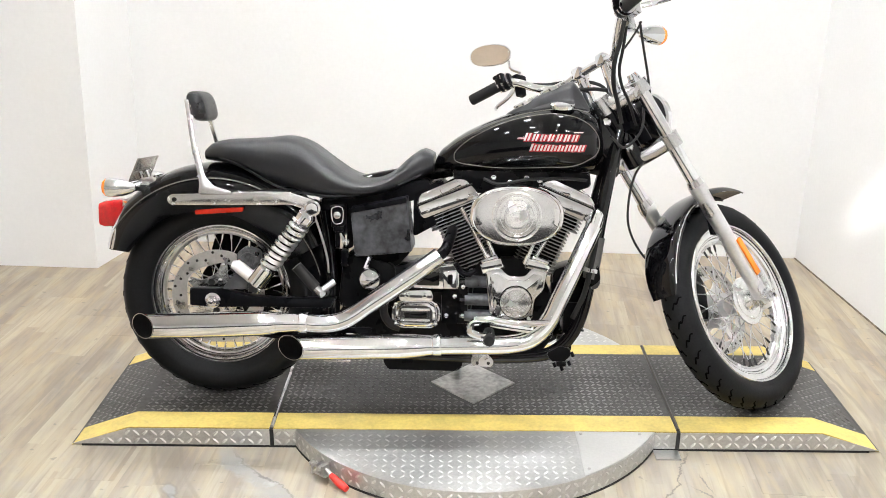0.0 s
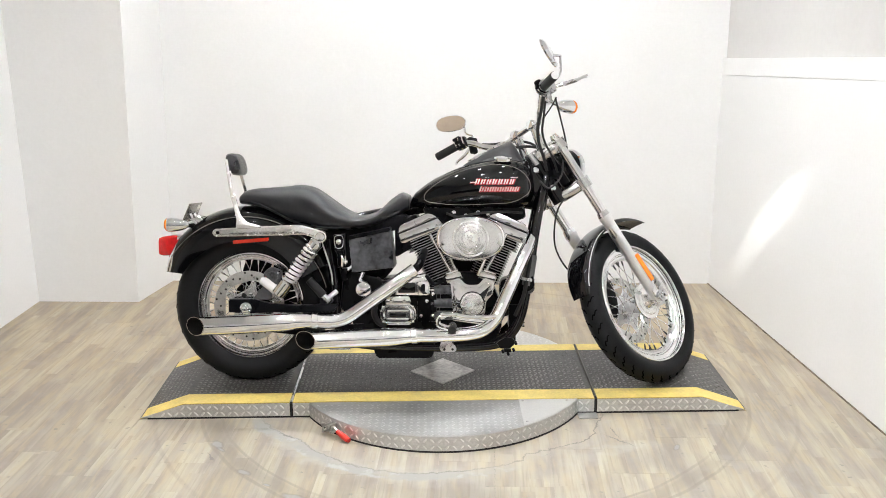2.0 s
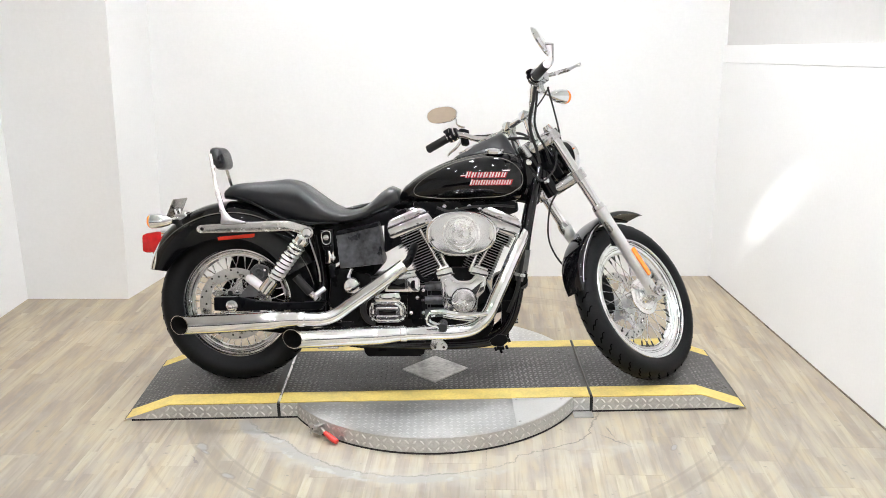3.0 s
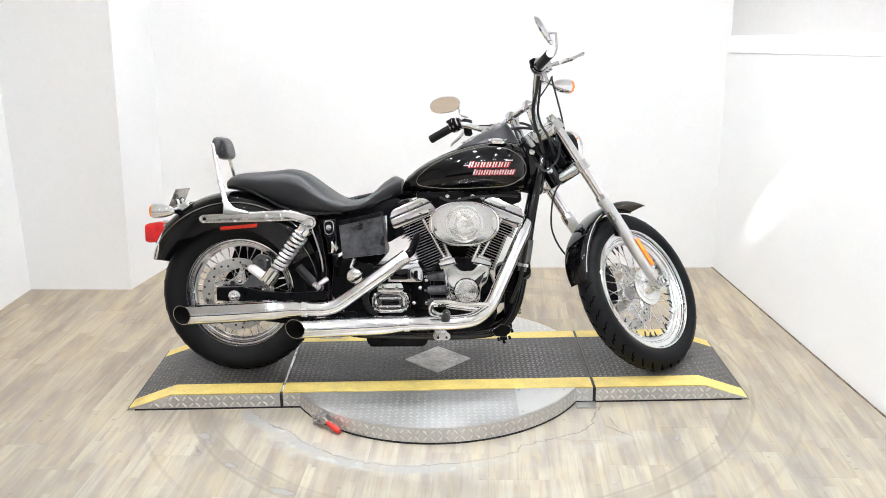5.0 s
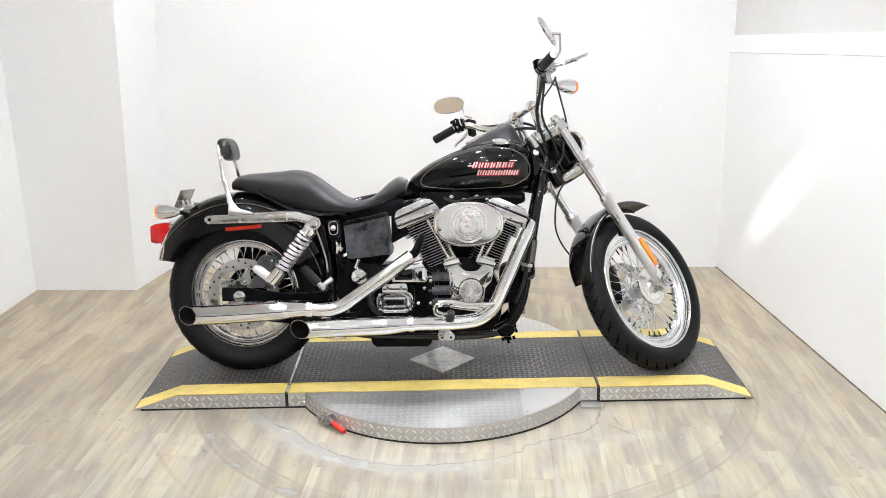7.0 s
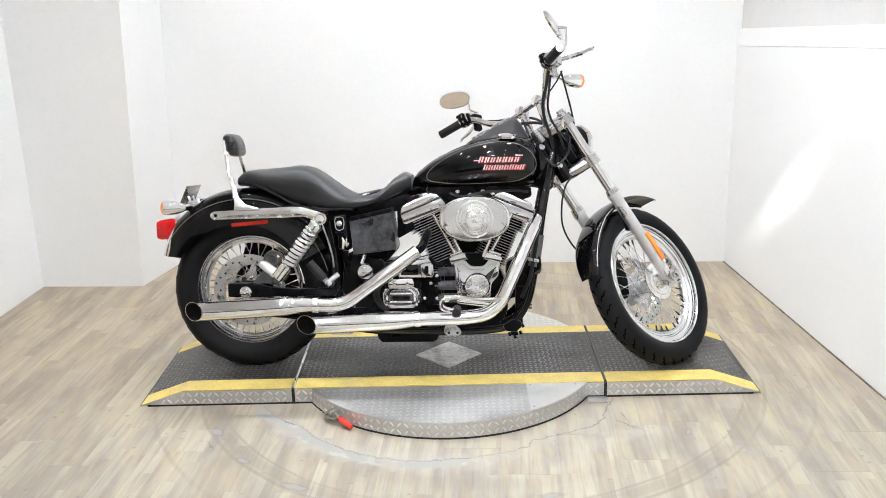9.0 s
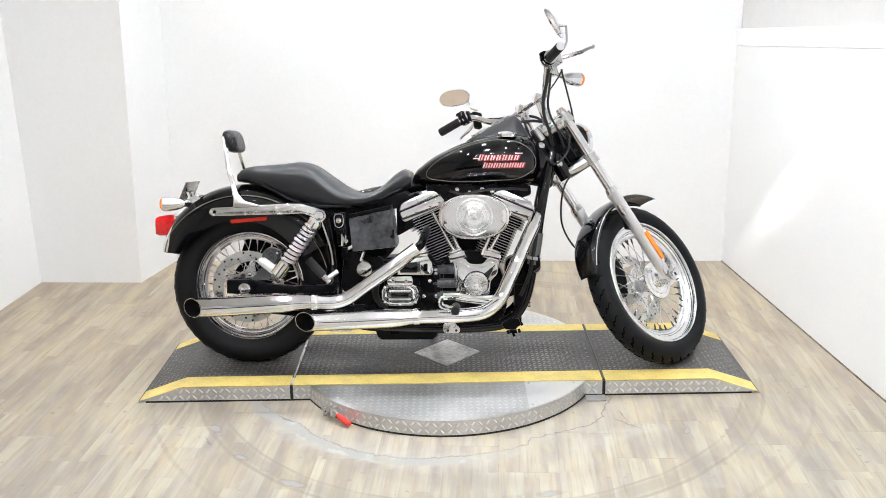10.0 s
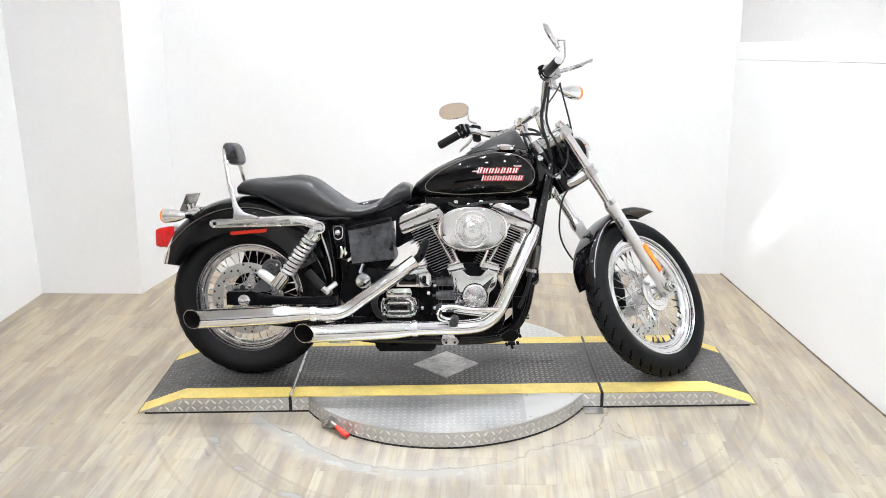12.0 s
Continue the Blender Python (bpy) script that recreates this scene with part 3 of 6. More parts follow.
def deck_panel(name, label, x0, x1, lean):
    """A deck section: plate body, painted deck, yellow edge stripes, side plates, black strip along the floor."""
    t = thing(name, label, "vehicle ramp" if lean else "turntable")
    xs = [x0, x1] if not lean else ([x0, BREAK, x1] if x0 > 0 else [x0, -BREAK, x1])
    base = [(x, slope(x)) for x in xs]
    low = [(x1, 0.006), (x0, 0.006)]
    part("deck", prism(base + low, -HALF, HALF), BLACKDECK, t, "black painted checker-plate deck")
    for nm, y0, y1 in (("front_stripe", -HALF - 0.0005, -HALF + 0.09), ("rear_stripe", HALF - 0.072, HALF + 0.0005)):
        up = [(x, z + 0.0006) for x, z in base]
        part(nm, prism(up + [(x, z - 0.003) for x, z in base[::-1]], y0, y1), YELLOW, t, "worn yellow safety stripe")
    for nm, s in (("front_plate", -1), ("rear_plate", 1)):
        y0 = s * (HALF + 0.0012)
        pl = part(nm, prism([(x, max(z - 0.004, 0.0065)) for x, z in base] + low, y0 - 0.0008, y0 + 0.0008), PLATE_SHADED, t, "bare checker-plate side")
        sp = flat_lugs(x0, x1, 0.006, DECK - 0.003, lambda x, z: (Vector((x, y0 + s * 0.0008, z)), X * -s, Z), lambda x, z: z + 0.010 < slope(x) and abs(x) < TIP - 0.04, 0.0265)
        tagged(part("side_tread", lugs(sp, 0.026), PLATELUG_LIT, pl), "", "", "", "stuff")
    ins = (lambda x, y: not (abs(x) + abs(y) < 0.15)) if not lean else (lambda x, y: abs(abs(x) - BREAK) > 0.012)
    sp = flat_lugs(x0 + 0.004, x1 - 0.004, -HALF + 0.094, HALF - 0.075, on_deck(), ins, 0.0205)
    tagged(part("deck_tread", lugs(sp, 0.0195, 0.0068, 0.0019), WORNLUG_LIT, t, "raised bars of the deck, worn grey and lightened for their highlights"), "", "", "", "stuff")
    part("base_strip", box(x1 - x0 - (0.03 if lean else 0), 2 * HALF + 0.006, 0.007, 0, ((x0 + x1) / 2 + (0 if not lean else (-0.015 if x0 > 0 else 0.015)), 0, 0.0035)), MATTBLACK, t, "black strip along the floor")
    return t


table = deck_panel("turntable", "checker-plate turntable with black deck and yellow stripes under the motorcycle", -MID + 0.006, MID - 0.006, False)
deck_panel("ramp", "black checker-plate ramp section with yellow stripes, under the rear wheel", -TIP, -MID - 0.006, True)
deck_panel("ramp", "black checker-plate ramp section with yellow stripes, under the front wheel", MID + 0.006, TIP, True)

# the round skirt of the turntable, in front of the deck and behind it
for nm, s in (("front_apron", -1), ("rear_apron", 1)):
    a0 = math.asin((HALF + 0.003) / DISC)
    arc = [(DISC * math.cos(a0 + (math.pi - 2 * a0) * i / 48), s * DISC * math.sin(a0 + (math.pi - 2 * a0) * i / 48)) for i in range(49)]
    bm = bmesh.new()
    for z0, z1, rr in ((0.007, DECK - 0.001, 1.0),):
        lo = [bm.verts.new((x, y, z0)) for x, y in arc]
        hi = [bm.verts.new((x, y, z1)) for x, y in arc]
        for i in range(48):
            bm.faces.new((lo[i], lo[i + 1], hi[i + 1], hi[i]))
        bm.faces.new(lo), bm.faces.new(hi)
        bm.faces.new((lo[0], hi[0], hi[-1], lo[-1]))
    apron = part(nm, bm, PLATE_SHADED, table, "bare metal checker-plate apron with a round edge")
    # a smooth plate screwed on towards the front wheel
    if s < 0:
        xa = 0.30
        edge = [(x, y) for x, y in arc if x > xa and y < -HALF - 0.01]
        pts = [(xa, -HALF - 0.006)] + [(0.534, -HALF - 0.006)] + [(x * 0.994, y * 0.994) for x, y in edge] + [(xa, -math.sqrt(DISC ** 2 - xa ** 2) * 0.994)]
        bm = bmesh.new()
        bm.faces.new([bm.verts.new((x, y, DECK + 0.0016)) for x, y in pts])
        ext = bmesh.ops.extrude_face_region(bm, geom=bm.faces[:])
        bmesh.ops.translate(bm, vec=(0, 0, -0.0022), verts=[v for v in ext["geom"] if isinstance(v, bmesh.types.BMVert)])
        part("cover_plate", bm, SMOOTHPLATE, apron, "smooth bare metal cover plate")
        for x, y in ((0.315, -HALF - 0.02), (0.49, -HALF - 0.02), (0.315, -0.50)):
            part("plate_screw", lathe([(0.0052, 0.0), (0.0048, 0.0012), (0.0001, 0.0016)], 10), STEEL, apron, "", Matrix.Translation((x, y, DECK + 0.0016)))
    sp = flat_lugs(-DISC, DISC, 0, DISC, lambda x, y: (Vector((x, s * y, DECK - 0.001)), X, Y), lambda x, y: y > HALF + 0.012 and x * x + y * y < (DISC - 0.014) ** 2 and not (s < 0 and x > 0.285), 0.0265)
    tagged(part("top_tread", lugs(sp, 0.0205, 0.0056, 0.0010), PLATELUG_LIT, apron), "", "", "", "stuff")

    def round_side(q, z):
        t = q / DISC
        return Vector((DISC * math.cos(t), s * DISC * math.sin(t), z)), Vector((-math.sin(t), s * math.cos(t), 0)) * s, Z
    sp = flat_lugs(a0 * DISC, (math.pi - a0) * DISC, 0.006, DECK, round_side, lambda q, z: True, 0.0275)
    tagged(part("side_tread", lugs(sp, 0.0225, 0.0075), PLATELUG_LIT, apron), "", "", "", "stuff")
    ring = [(x * 1.002, y * 1.002) for x, y in arc]
    bm = bmesh.new()
    lo = [bm.verts.new((x, y, 0.0)) for x, y in ring]
    hi = [bm.verts.new((x, y, 0.007)) for x, y in ring]
    for i in range(48):
        bm.faces.new((lo[i], lo[i + 1], hi[i + 1], hi[i]))
    bm.faces.new(hi)
    part("apron_base_strip", bm, MATTBLACK, table)
dia = [(0.138, 0), (0, 0.138), (-0.138, 0), (0, -0.138)]
bm = bmesh.new()
top = [bm.verts.new((x, y, DECK + 0.004)) for x, y in dia]
bot = [bm.verts.new((x * 1.012, y * 1.012, DECK)) for x, y in dia]
bm.faces.new(top)
for i in range(4):
    bm.faces.new((bot[i], bot[(i + 1) % 4], top[(i + 1) % 4], top[i]))
diamond = part("diamond_plate", bm, mat("worn_diamond_plate", (0.36, 0.35, 0.34), 0.8, 0.4, 0.3, scale=14, fine=70, rvar=0.12, hue=(0.6, 0.59, 0.57)), table, "worn bare metal plate laid diamond-wise")
for x, y in dia:
    part("screw", lathe([(0.0045, 0.004), (0.004, 0.0055), (0.0001, 0.006)], 10), STEEL, diamond, "", Matrix.Translation((x * 0.88, y * 0.88, DECK)))
for sx in (-1, 1):   # the strip that bridges the joint
    part("joint_strip", tube([(sx * MID, -HALF + 0.01, DECK - 0.0005), (sx * MID, HALF - 0.004, DECK - 0.0005)], 0.0046, 6), mat("dark_joint", (0.07, 0.062, 0.055), 0.3, 0.45, 0.3) if sx > 0 else ALU, table, "thin metal strip in the joint")
    part("joint_seal", box(0.0118, 0.022, DECK - 0.004, 0, (sx * MID, -HALF + 0.0078, (DECK - 0.004) / 2)), MATTBLACK, table, "black rubber in the joint")

part("joint_foot", box(0.075, 0.05, 0.005, 0.0015, (MID - 0.035, -HALF - 0.030, 0.0025)), STEEL, table, "small bare steel foot plate on the floor")

# a toggle clamp with a red handle, at the turntable's edge
clamp = thing("toggle_clamp", "small steel toggle clamp with red handle at the turntable edge", "clamp", pose(-0.435, -0.468, 0.0, 0, 0, -38))
part("base", join(box(0.05, 0.03, 0.006, 0.001, (0, 0, 0.026)), box(0.006, 0.028, 0.03, 0.001, (-0.01, 0, 0.040)), box(0.006, 0.028, 0.03, 0.001, (0.012, 0, 0.040))), STEEL, clamp)
part("arm", join(tube([(-0.04, 0.004, 0.03), (-0.015, 0, 0.045), (0.02, 0, 0.04), (0.05, -0.004, 0.025)], 0.0055, 8), moved(lathe([(0.007, -0.02), (0.007, 0.02)], 10), pose(0.002, 0, 0.046, 90))), STEEL, clamp)
part("spindle", moved(lathe([(0.004, -0.025), (0.004, 0.006), (0.009, 0.006), (0.009, 0.012), (0.002, 0.014)], 12), pose(-0.045, 0.004, 0.028)), STEEL, clamp)
part("handle", tube([(0.035, -0.002, 0.032), (0.055, -0.003, 0.026), (0.080, -0.004, 0.018), (0.099, -0.005, 0.0145)], [0.008, 0.0108, 0.0118, 0.0095], 12), REDGRIP, clamp, "red rubber handle grip")


# ---- motorcycle: x ahead, y to its left, z up; it leans on its side stand ----
bike = thing("motorcycle", "black cruiser motorcycle with chrome engine and exhausts, parked leaning, wheel turned", "motorcycle",
             pose(-0.8, -0.045, DECK, 0, 0, -2.06) @ pose(0.8, 0, 0) @ pose(0, 0, 0, -11))
REAR, FRONTC = Vector((-0.80, 0, 0.319)), Vector((0.8433, 0, 0.3148))
RAKE = 0.5702
FORK = Vector((-math.sin(RAKE), 0, math.cos(RAKE)))
PIVOT = Vector((0.973, 0, 0))
STEER = Matrix.Translation(PIVOT) @ Matrix.Rotation(0.852, 4, FORK) @ Matrix.Translation(-PIVOT)


def bolt(at, r, h, parent, material=CHROME, m=None):
    """A hexagon head with a washer, on the machine's right."""
    w = lathe([(r * 1.35, 0), (r * 1.35, h * 0.25), (r * 1.2, h * 0.3)], 18)
    x = lathe([(r, h * 0.25), (r, h * 0.9), (r * 0.8, h)], 6)
    return part("bolt", moved(join(w, x), (m or Matrix.Identity(4)) @ Matrix.Translation(at) @ SIDE), material, parent)


# --- wheels ---
def wheel(name, label, centre, m, tyre_r, tyre_w, rim_r, spokes, rim_w, disc_side, nipple, deep, nip, steel):
    hub_m = m @ Matrix.Translation(centre)
    fl = 0.034
    prof = [(0.012, -0.062), (0.03, -0.062), (0.032, -fl - 0.006), (0.046, -fl - 0.004), (0.046, -fl + 0.002), (0.027, -fl + 0.01), (0.027, fl - 0.01), (0.046, fl - 0.002), (0.046, fl + 0.004), (0.032, fl + 0.006), (0.03, 0.062), (0.012, 0.062)]
    hub = part(name, moved(lathe(prof, 28), SIDE), SLIDER, bike, label, hub_m)
    w, b = tyre_w / 2, tyre_r - rim_r
    tp = [(rim_r - 0.006, w * 0.62), (rim_r + 0.004, w * 0.74), (rim_r + b * 0.22, w * 0.93), (rim_r + b * 0.45, w), (rim_r + b * 0.68, w * 0.93), (rim_r + b * 0.84, w * 0.72), (rim_r + b * 0.94, w * 0.45), (tyre_r - 0.001, w * 0.2), (tyre_r, 0)]
    tp = tp + [(r, -h) for r, h in tp[-2::-1]] + [(rim_r - 0.004, -w * 0.3), (rim_r - 0.004, w * 0.3)]
    tyre = part("tyre", moved(lathe(tp, 72, True), SIDE), TYRE, hub, "black road tyre")
    # sipes over the shoulders: black tubes almost flush, shade put into their colour
    def sipe(side, ahead):
        """A hooked black tube that stands for a shaded groove over one shoulder of the tread."""
        def skin(k):
            return tyre_r - b * float(np.interp(k, [0, 0.2, 0.45, 0.72, 0.93], [0, 0.011, 0.06, 0.16, 0.32])) - 0.0016 - 0.0011 * k
        knots = ((0.0, 0.14), (0.019, 0.32), (0.014, 0.42), (0.030, 0.60), (0.030, 0.74))
        return tube([(ahead + x, side * w * k, math.sqrt(skin(k) ** 2 - (ahead + x) ** 2)) for x, k in knots], 0.0036, 5, 3)
    groove_shade = finish(join(sipe(1, 0.0), sipe(-1, 0.026)))
    groove_shade.materials.append(GROOVESHADE)
    for i in range(36):
        part("groove_shade", groove_shade, None, tyre, "", Matrix.Rotation(2 * math.pi * i / 36, 4, "Y"))
    rw = rim_w / 2
    rp = [(rim_r + 0.004, rw), (rim_r + 0.006, rw + 0.004), (rim_r + 0.002, rw + 0.008), (rim_r - deep * 0.0026, rw + 0.007), (rim_r - deep * 0.0052, rw + 0.002), (rim_r - deep * 0.0065, rw * 0.76), (rim_r - deep * 0.0091, rw * 0.74), (rim_r - deep * 0.0156, rw * 0.78), (rim_r - deep * 0.0234, rw * 0.76), (rim_r - deep * 0.0273, rw * 0.68), (rim_r - deep * 0.0299, rw * 0.48), (rim_r - deep * 0.0338, rw * 0.46), (rim_r - deep * 0.0377, rw * 0.34), (rim_r - deep * 0.0520, rw * 0.30), (rim_r - deep * 0.0546, 0)]
    rp = rp + [(r, -h) for r, h in rp[-2::-1]] + [(rim_r - deep * 0.0364, -rw * 0.2), (rim_r - deep * 0.0364, rw * 0.2)]
    rim = part("rim", moved(lathe(rp, 72, True), SIDE), steel, hub, "polished chrome laced rim")
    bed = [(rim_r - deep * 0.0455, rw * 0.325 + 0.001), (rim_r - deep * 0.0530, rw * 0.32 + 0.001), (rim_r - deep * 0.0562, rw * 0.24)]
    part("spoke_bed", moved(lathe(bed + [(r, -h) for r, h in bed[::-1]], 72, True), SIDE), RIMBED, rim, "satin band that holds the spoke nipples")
    kinds = []
    for side in (-1, 1):
        for lean in (-1, 1):
            a, b2 = radians(52) * lean, radians(0.8) * lean
            p = Vector((0.043 * math.sin(a), side * fl, 0.043 * math.cos(a)))
            q = Vector(((rim_r - deep * 0.0535) * math.sin(-b2), side * 0.007, (rim_r - deep * 0.0535) * math.cos(b2)))
            d = (q - p).normalized()
            spoke = finish(join(tube([p, q - d * (nip - 0.004)], 0.0017, 6), tube([q - d * nip, q - d * nip * 0.6, q + d * 0.004], [0.0024, 0.0034, 0.0038], 6, 1)))
            spoke.materials.append(CHROME)
            spoke.materials.append(nipple)
            for f in spoke.polygons:
                f.material_index = int((Vector(f.center) - q).length < nip + 0.003)
            kinds.append(spoke)
    for i in range(spokes):
        part("spoke", kinds[i % 4], None, hub, "", Matrix.Rotation(2 * math.pi * i / spokes, 4, "Y"))
    for sd in disc_side:
        disc = [(0.146 * math.cos(t), 0.146 * math.sin(t)) for t in (2 * math.pi * i / 60 for i in range(60))]
        ri = [(0.103 + 0.004 * math.cos(5 * t)) for t in (2 * math.pi * i / 60 for i in range(60))]
        bm = bmesh.new()
        loops = []
        for y in (sd * 0.069, sd * 0.074):
            loops.append([[bm.verts.new((x, y, z)) for x, z in disc], [bm.verts.new((ri[i] * x / 0.146, y, ri[i] * z / 0.146)) for i, (x, z) in enumerate(disc)]])
        for i in range(60):
            k = (i + 1) % 60
            for lp in loops:
                bm.faces.new((lp[0][i], lp[0][k], lp[1][k], lp[1][i]))
            for e in (0, 1):
                bm.faces.new((loops[0][e][i], loops[0][e][k], loops[1][e][k], loops[1][e][i]))
        rotor = part("brake_disc", bm, ROTOR, hub, "drilled steel brake disc")
        star = []
        for i in range(5):
            for da, r in ((-0.16, 0.068), (0.04, 0.106), (0.22, 0.107), (0.30, 0.082), (0.50, 0.068), (0.80, 0.066)):
                t = 2 * math.pi * i / 5 + da
                star.append((r * math.cos(t), r * math.sin(t)))
        carrier = part("disc_carrier", prism(rounded(star, 0.009, 2), sd * 0.063, sd * 0.0685, 0.001, 1), BRUSHED if sd < 0 else SLIDER, hub, "bare aluminium disc carrier")
        for i in range(5):
            t = 2 * math.pi * (i + 0.62) / 5
            # black disc for the shade in each carrier opening
            part("cutout_shade", moved(lathe([(0.0105, -0.0004), (0.0105, 0.0004)], 16), Matrix.Translation((0.048 * math.cos(t), sd * 0.0690, 0.048 * math.sin(t))) @ SIDE), MATTBLACK, carrier)
            t = 2 * math.pi * i / 5 + 0.13
            part("rivet", moved(lathe([(0.0065, 0), (0.006, 0.007), (0.0001, 0.008)], 12), Matrix.Translation((0.101 * math.cos(t), sd * 0.068, 0.101 * math.sin(t))) @ pose(0, 0, 0, 90 if sd < 0 else -90)), CHROME, carrier)
        # drilled holes are flat black discs, their shade put into the colour
        hole_shade = finish(lathe([(0.0044, -0.0004), (0.0044, 0.0004)], 10))
        hole_shade.materials.append(MATTBLACK)
        for i in range(30):
            r, t = (0.118, 0.128, 0.138)[i % 3], 2 * math.pi * i / 30
            for y in (0.0743, 0.0687):
                part("drill_hole_shade", hole_shade, None, rotor, "", Matrix.Translation((r * math.cos(t), sd * y, r * math.sin(t))) @ SIDE)
        for i in range(5):
            t = 2 * math.pi * (i + 0.13) / 5
            part("disc_bolt", moved(lathe([(0.008, 0), (0.007, 0.005), (0.0001, 0.006)], 10), Matrix.Translation((0.05 * math.cos(t), sd * 0.069, 0.05 * math.sin(t))) @ pose(0, 0, 0, 90 if sd < 0 else -90)), CHROME, hub)
    return hub


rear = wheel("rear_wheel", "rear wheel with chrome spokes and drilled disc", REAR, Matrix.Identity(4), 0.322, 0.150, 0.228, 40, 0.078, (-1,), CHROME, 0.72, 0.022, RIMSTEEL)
# front nipples are coloured dark for the spokes' reflections in the rim
front = wheel("front_wheel", "front wheel with chrome spokes, turned", FRONTC, STEER, 0.333, 0.098, 0.252, 40, 0.062, (1,), NIPPLE_REFL, 0.92, 0.025, RIMSATIN)
part("axle_cover", moved(lathe([(0.066, 0), (0.076, 0.004), (0.076, 0.010), (0.071, 0.013), (0.060, 0.014), (0.056, 0.018), (0.046, 0.020), (0.040, 0.017), (0.034, 0.018), (0.030, 0.024), (0.027, 0.038), (0.016, 0.042)], 40), Matrix.Translation((0, -0.04, 0)) @ SIDE), TURNED, front, "bright alloy hub cover")

part("belt_pulley", moved(lathe([(0.03, -0.068), (0.095, -0.068), (0.10, -0.064), (0.10, -0.090), (0.095, -0.094), (0.03, -0.094)], 40), SIDE), BLACKMETAL, rear, "black belt pulley")

# --- frame and swingarm ---
FR = [(0.43, 0.02, 0.845), (0.41, 0.05, 0.77), (0.380, 0.085, 0.62), (0.348, 0.095, 0.40), (0.318, 0.095, 0.265), (0.262, 0.095, 0.185), (0.17, 0.095, 0.155), (-0.1, 0.095, 0.15), (-0.36, 0.095, 0.17), (-0.43, 0.095, 0.25), (-0.44, 0.10, 0.42), (-0.46, 0.11, 0.60)]
frame_ob = part("frame", join(*[tube([(x, s * y, z) for x, y, z in FR], 0.020, 12) for s in (-1, 1)], tube([(0.40, 0, 0.83), (0.2, 0, 0.76), (-0.1, 0, 0.72), (-0.40, 0, 0.66), (-0.46, 0, 0.6)], 0.026, 12), *[tube([(-0.40, s * 0.05, 0.665), (-0.6, s * 0.115, 0.65), (-0.75, s * 0.128, 0.63)], 0.014, 8) for s in (-1, 1)], tube([(-0.44, -0.11, 0.30), (-0.44, 0.11, 0.30)], 0.03, 10)), GLOSS, bike, "gloss black tubular frame")
part("steering_head", join(tube([PIVOT + FORK * 0.885, PIVOT + FORK * 1.085], 0.034, 20), prism(rounded([(0.44, 0.80), (0.33, 0.76), (0.32, 0.72), (0.43, 0.70)], 0.02), -0.03, 0.03, 0.006), prism(rounded([(0.365, 0.90), (0.445, 0.80), (0.40, 0.75), (0.36, 0.80)], 0.015), -0.05, 0.05, 0.006)), GLOSS, frame_ob, "gloss black steering head")
for x, z in ((0.385, 0.873), (0.455, 0.80)):
    part("neck_bolt", moved(lathe([(0.013, 0), (0.013, 0.008), (0.009, 0.012), (0.0001, 0.013)], 16), Matrix.Translation((x, -0.05, z)) @ SIDE), CHROME, frame_ob)
part("frame_clamp", tube([(0.368, -0.090, 0.53), (0.357, -0.094, 0.455), (0.349, -0.095, 0.405)], 0.0225, 16), mat("dark_clamp", (0.13, 0.13, 0.13), 0.7, 0.38, 0.2), frame_ob, "dark grey clamp on the down tube")
part("clamp_band", tube([(0.3535, -0.094, 0.436), (0.3515, -0.0945, 0.424)], 0.0262, 16), ALU, frame_ob, "bright band round the clamp")
part("frame_guide", prism(rounded([(0.352, 0.420), (0.376, 0.416), (0.379, 0.390), (0.366, 0.372), (0.345, 0.376)], 0.008), -0.114, -0.080, 0.004), mat("grey_guide", (0.03, 0.03, 0.032), 0.2, 0.4, 0.2), frame_ob, "dark grey cable guide on the down tube")
swing = part("swingarm", join(prism(rounded([(-0.872, 0.354), (-0.872, 0.300), (-0.78, 0.296), (-0.66, 0.300), (-0.44, 0.300), (-0.42, 0.334), (-0.6, 0.328), (-0.70, 0.336), (-0.775, 0.354)], 0.006), -0.132, -0.098, 0.004), prism(rounded([(-0.875, 0.345), (-0.86, 0.285), (-0.44, 0.30), (-0.42, 0.345)], 0.012), 0.098, 0.132, 0.004)), SATIN, bike, "black steel swingarm")
part("axle_nut", moved(join(lathe([(0.024, 0), (0.024, 0.003), (0.02, 0.004)], 20), lathe([(0.0165, 0.003), (0.0165, 0.016), (0.013, 0.018)], 6), lathe([(0.009, 0.015), (0.008, 0.026), (0.0001, 0.027)], 12)), Matrix.Translation((-0.80, -0.132, 0.318)) @ SIDE), CHROME, swing, "chrome axle nut")
part("belt_guard", prism(rounded([(-0.875, 0.42), (-0.85, 0.50), (-0.79, 0.555), (-0.62, 0.56), (-0.42, 0.50), (-0.40, 0.27), (-0.80, 0.22)], 0.03), 0.10, 0.112, 0.003), SATIN, bike, "black belt guard")
cal = part("rear_caliper", join(prism(rounded([(-0.728, 0.462), (-0.70, 0.486), (-0.655, 0.470), (-0.655, 0.415), (-0.70, 0.400), (-0.728, 0.43)], 0.012), -0.122, -0.085, 0.006), prism(rounded([(-0.718, 0.452), (-0.695, 0.470), (-0.668, 0.458), (-0.672, 0.43), (-0.70, 0.42)], 0.008), -0.128, -0.12, 0.003)), mat("cast_caliper", (0.028, 0.028, 0.03), 0.3, 0.42, 0.5, scale=40, bump=0.3, hue=(0.09, 0.09, 0.092)), bike, "dark grey cast rear brake caliper")
for x, z in ((-0.716, 0.440), (-0.664, 0.462)):
    part("caliper_bolt", moved(lathe([(0.008, 0), (0.008, 0.007), (0.005, 0.010), (0.0001, 0.010)], 6), Matrix.Translation((x, -0.123, z)) @ SIDE), CHROME, cal)
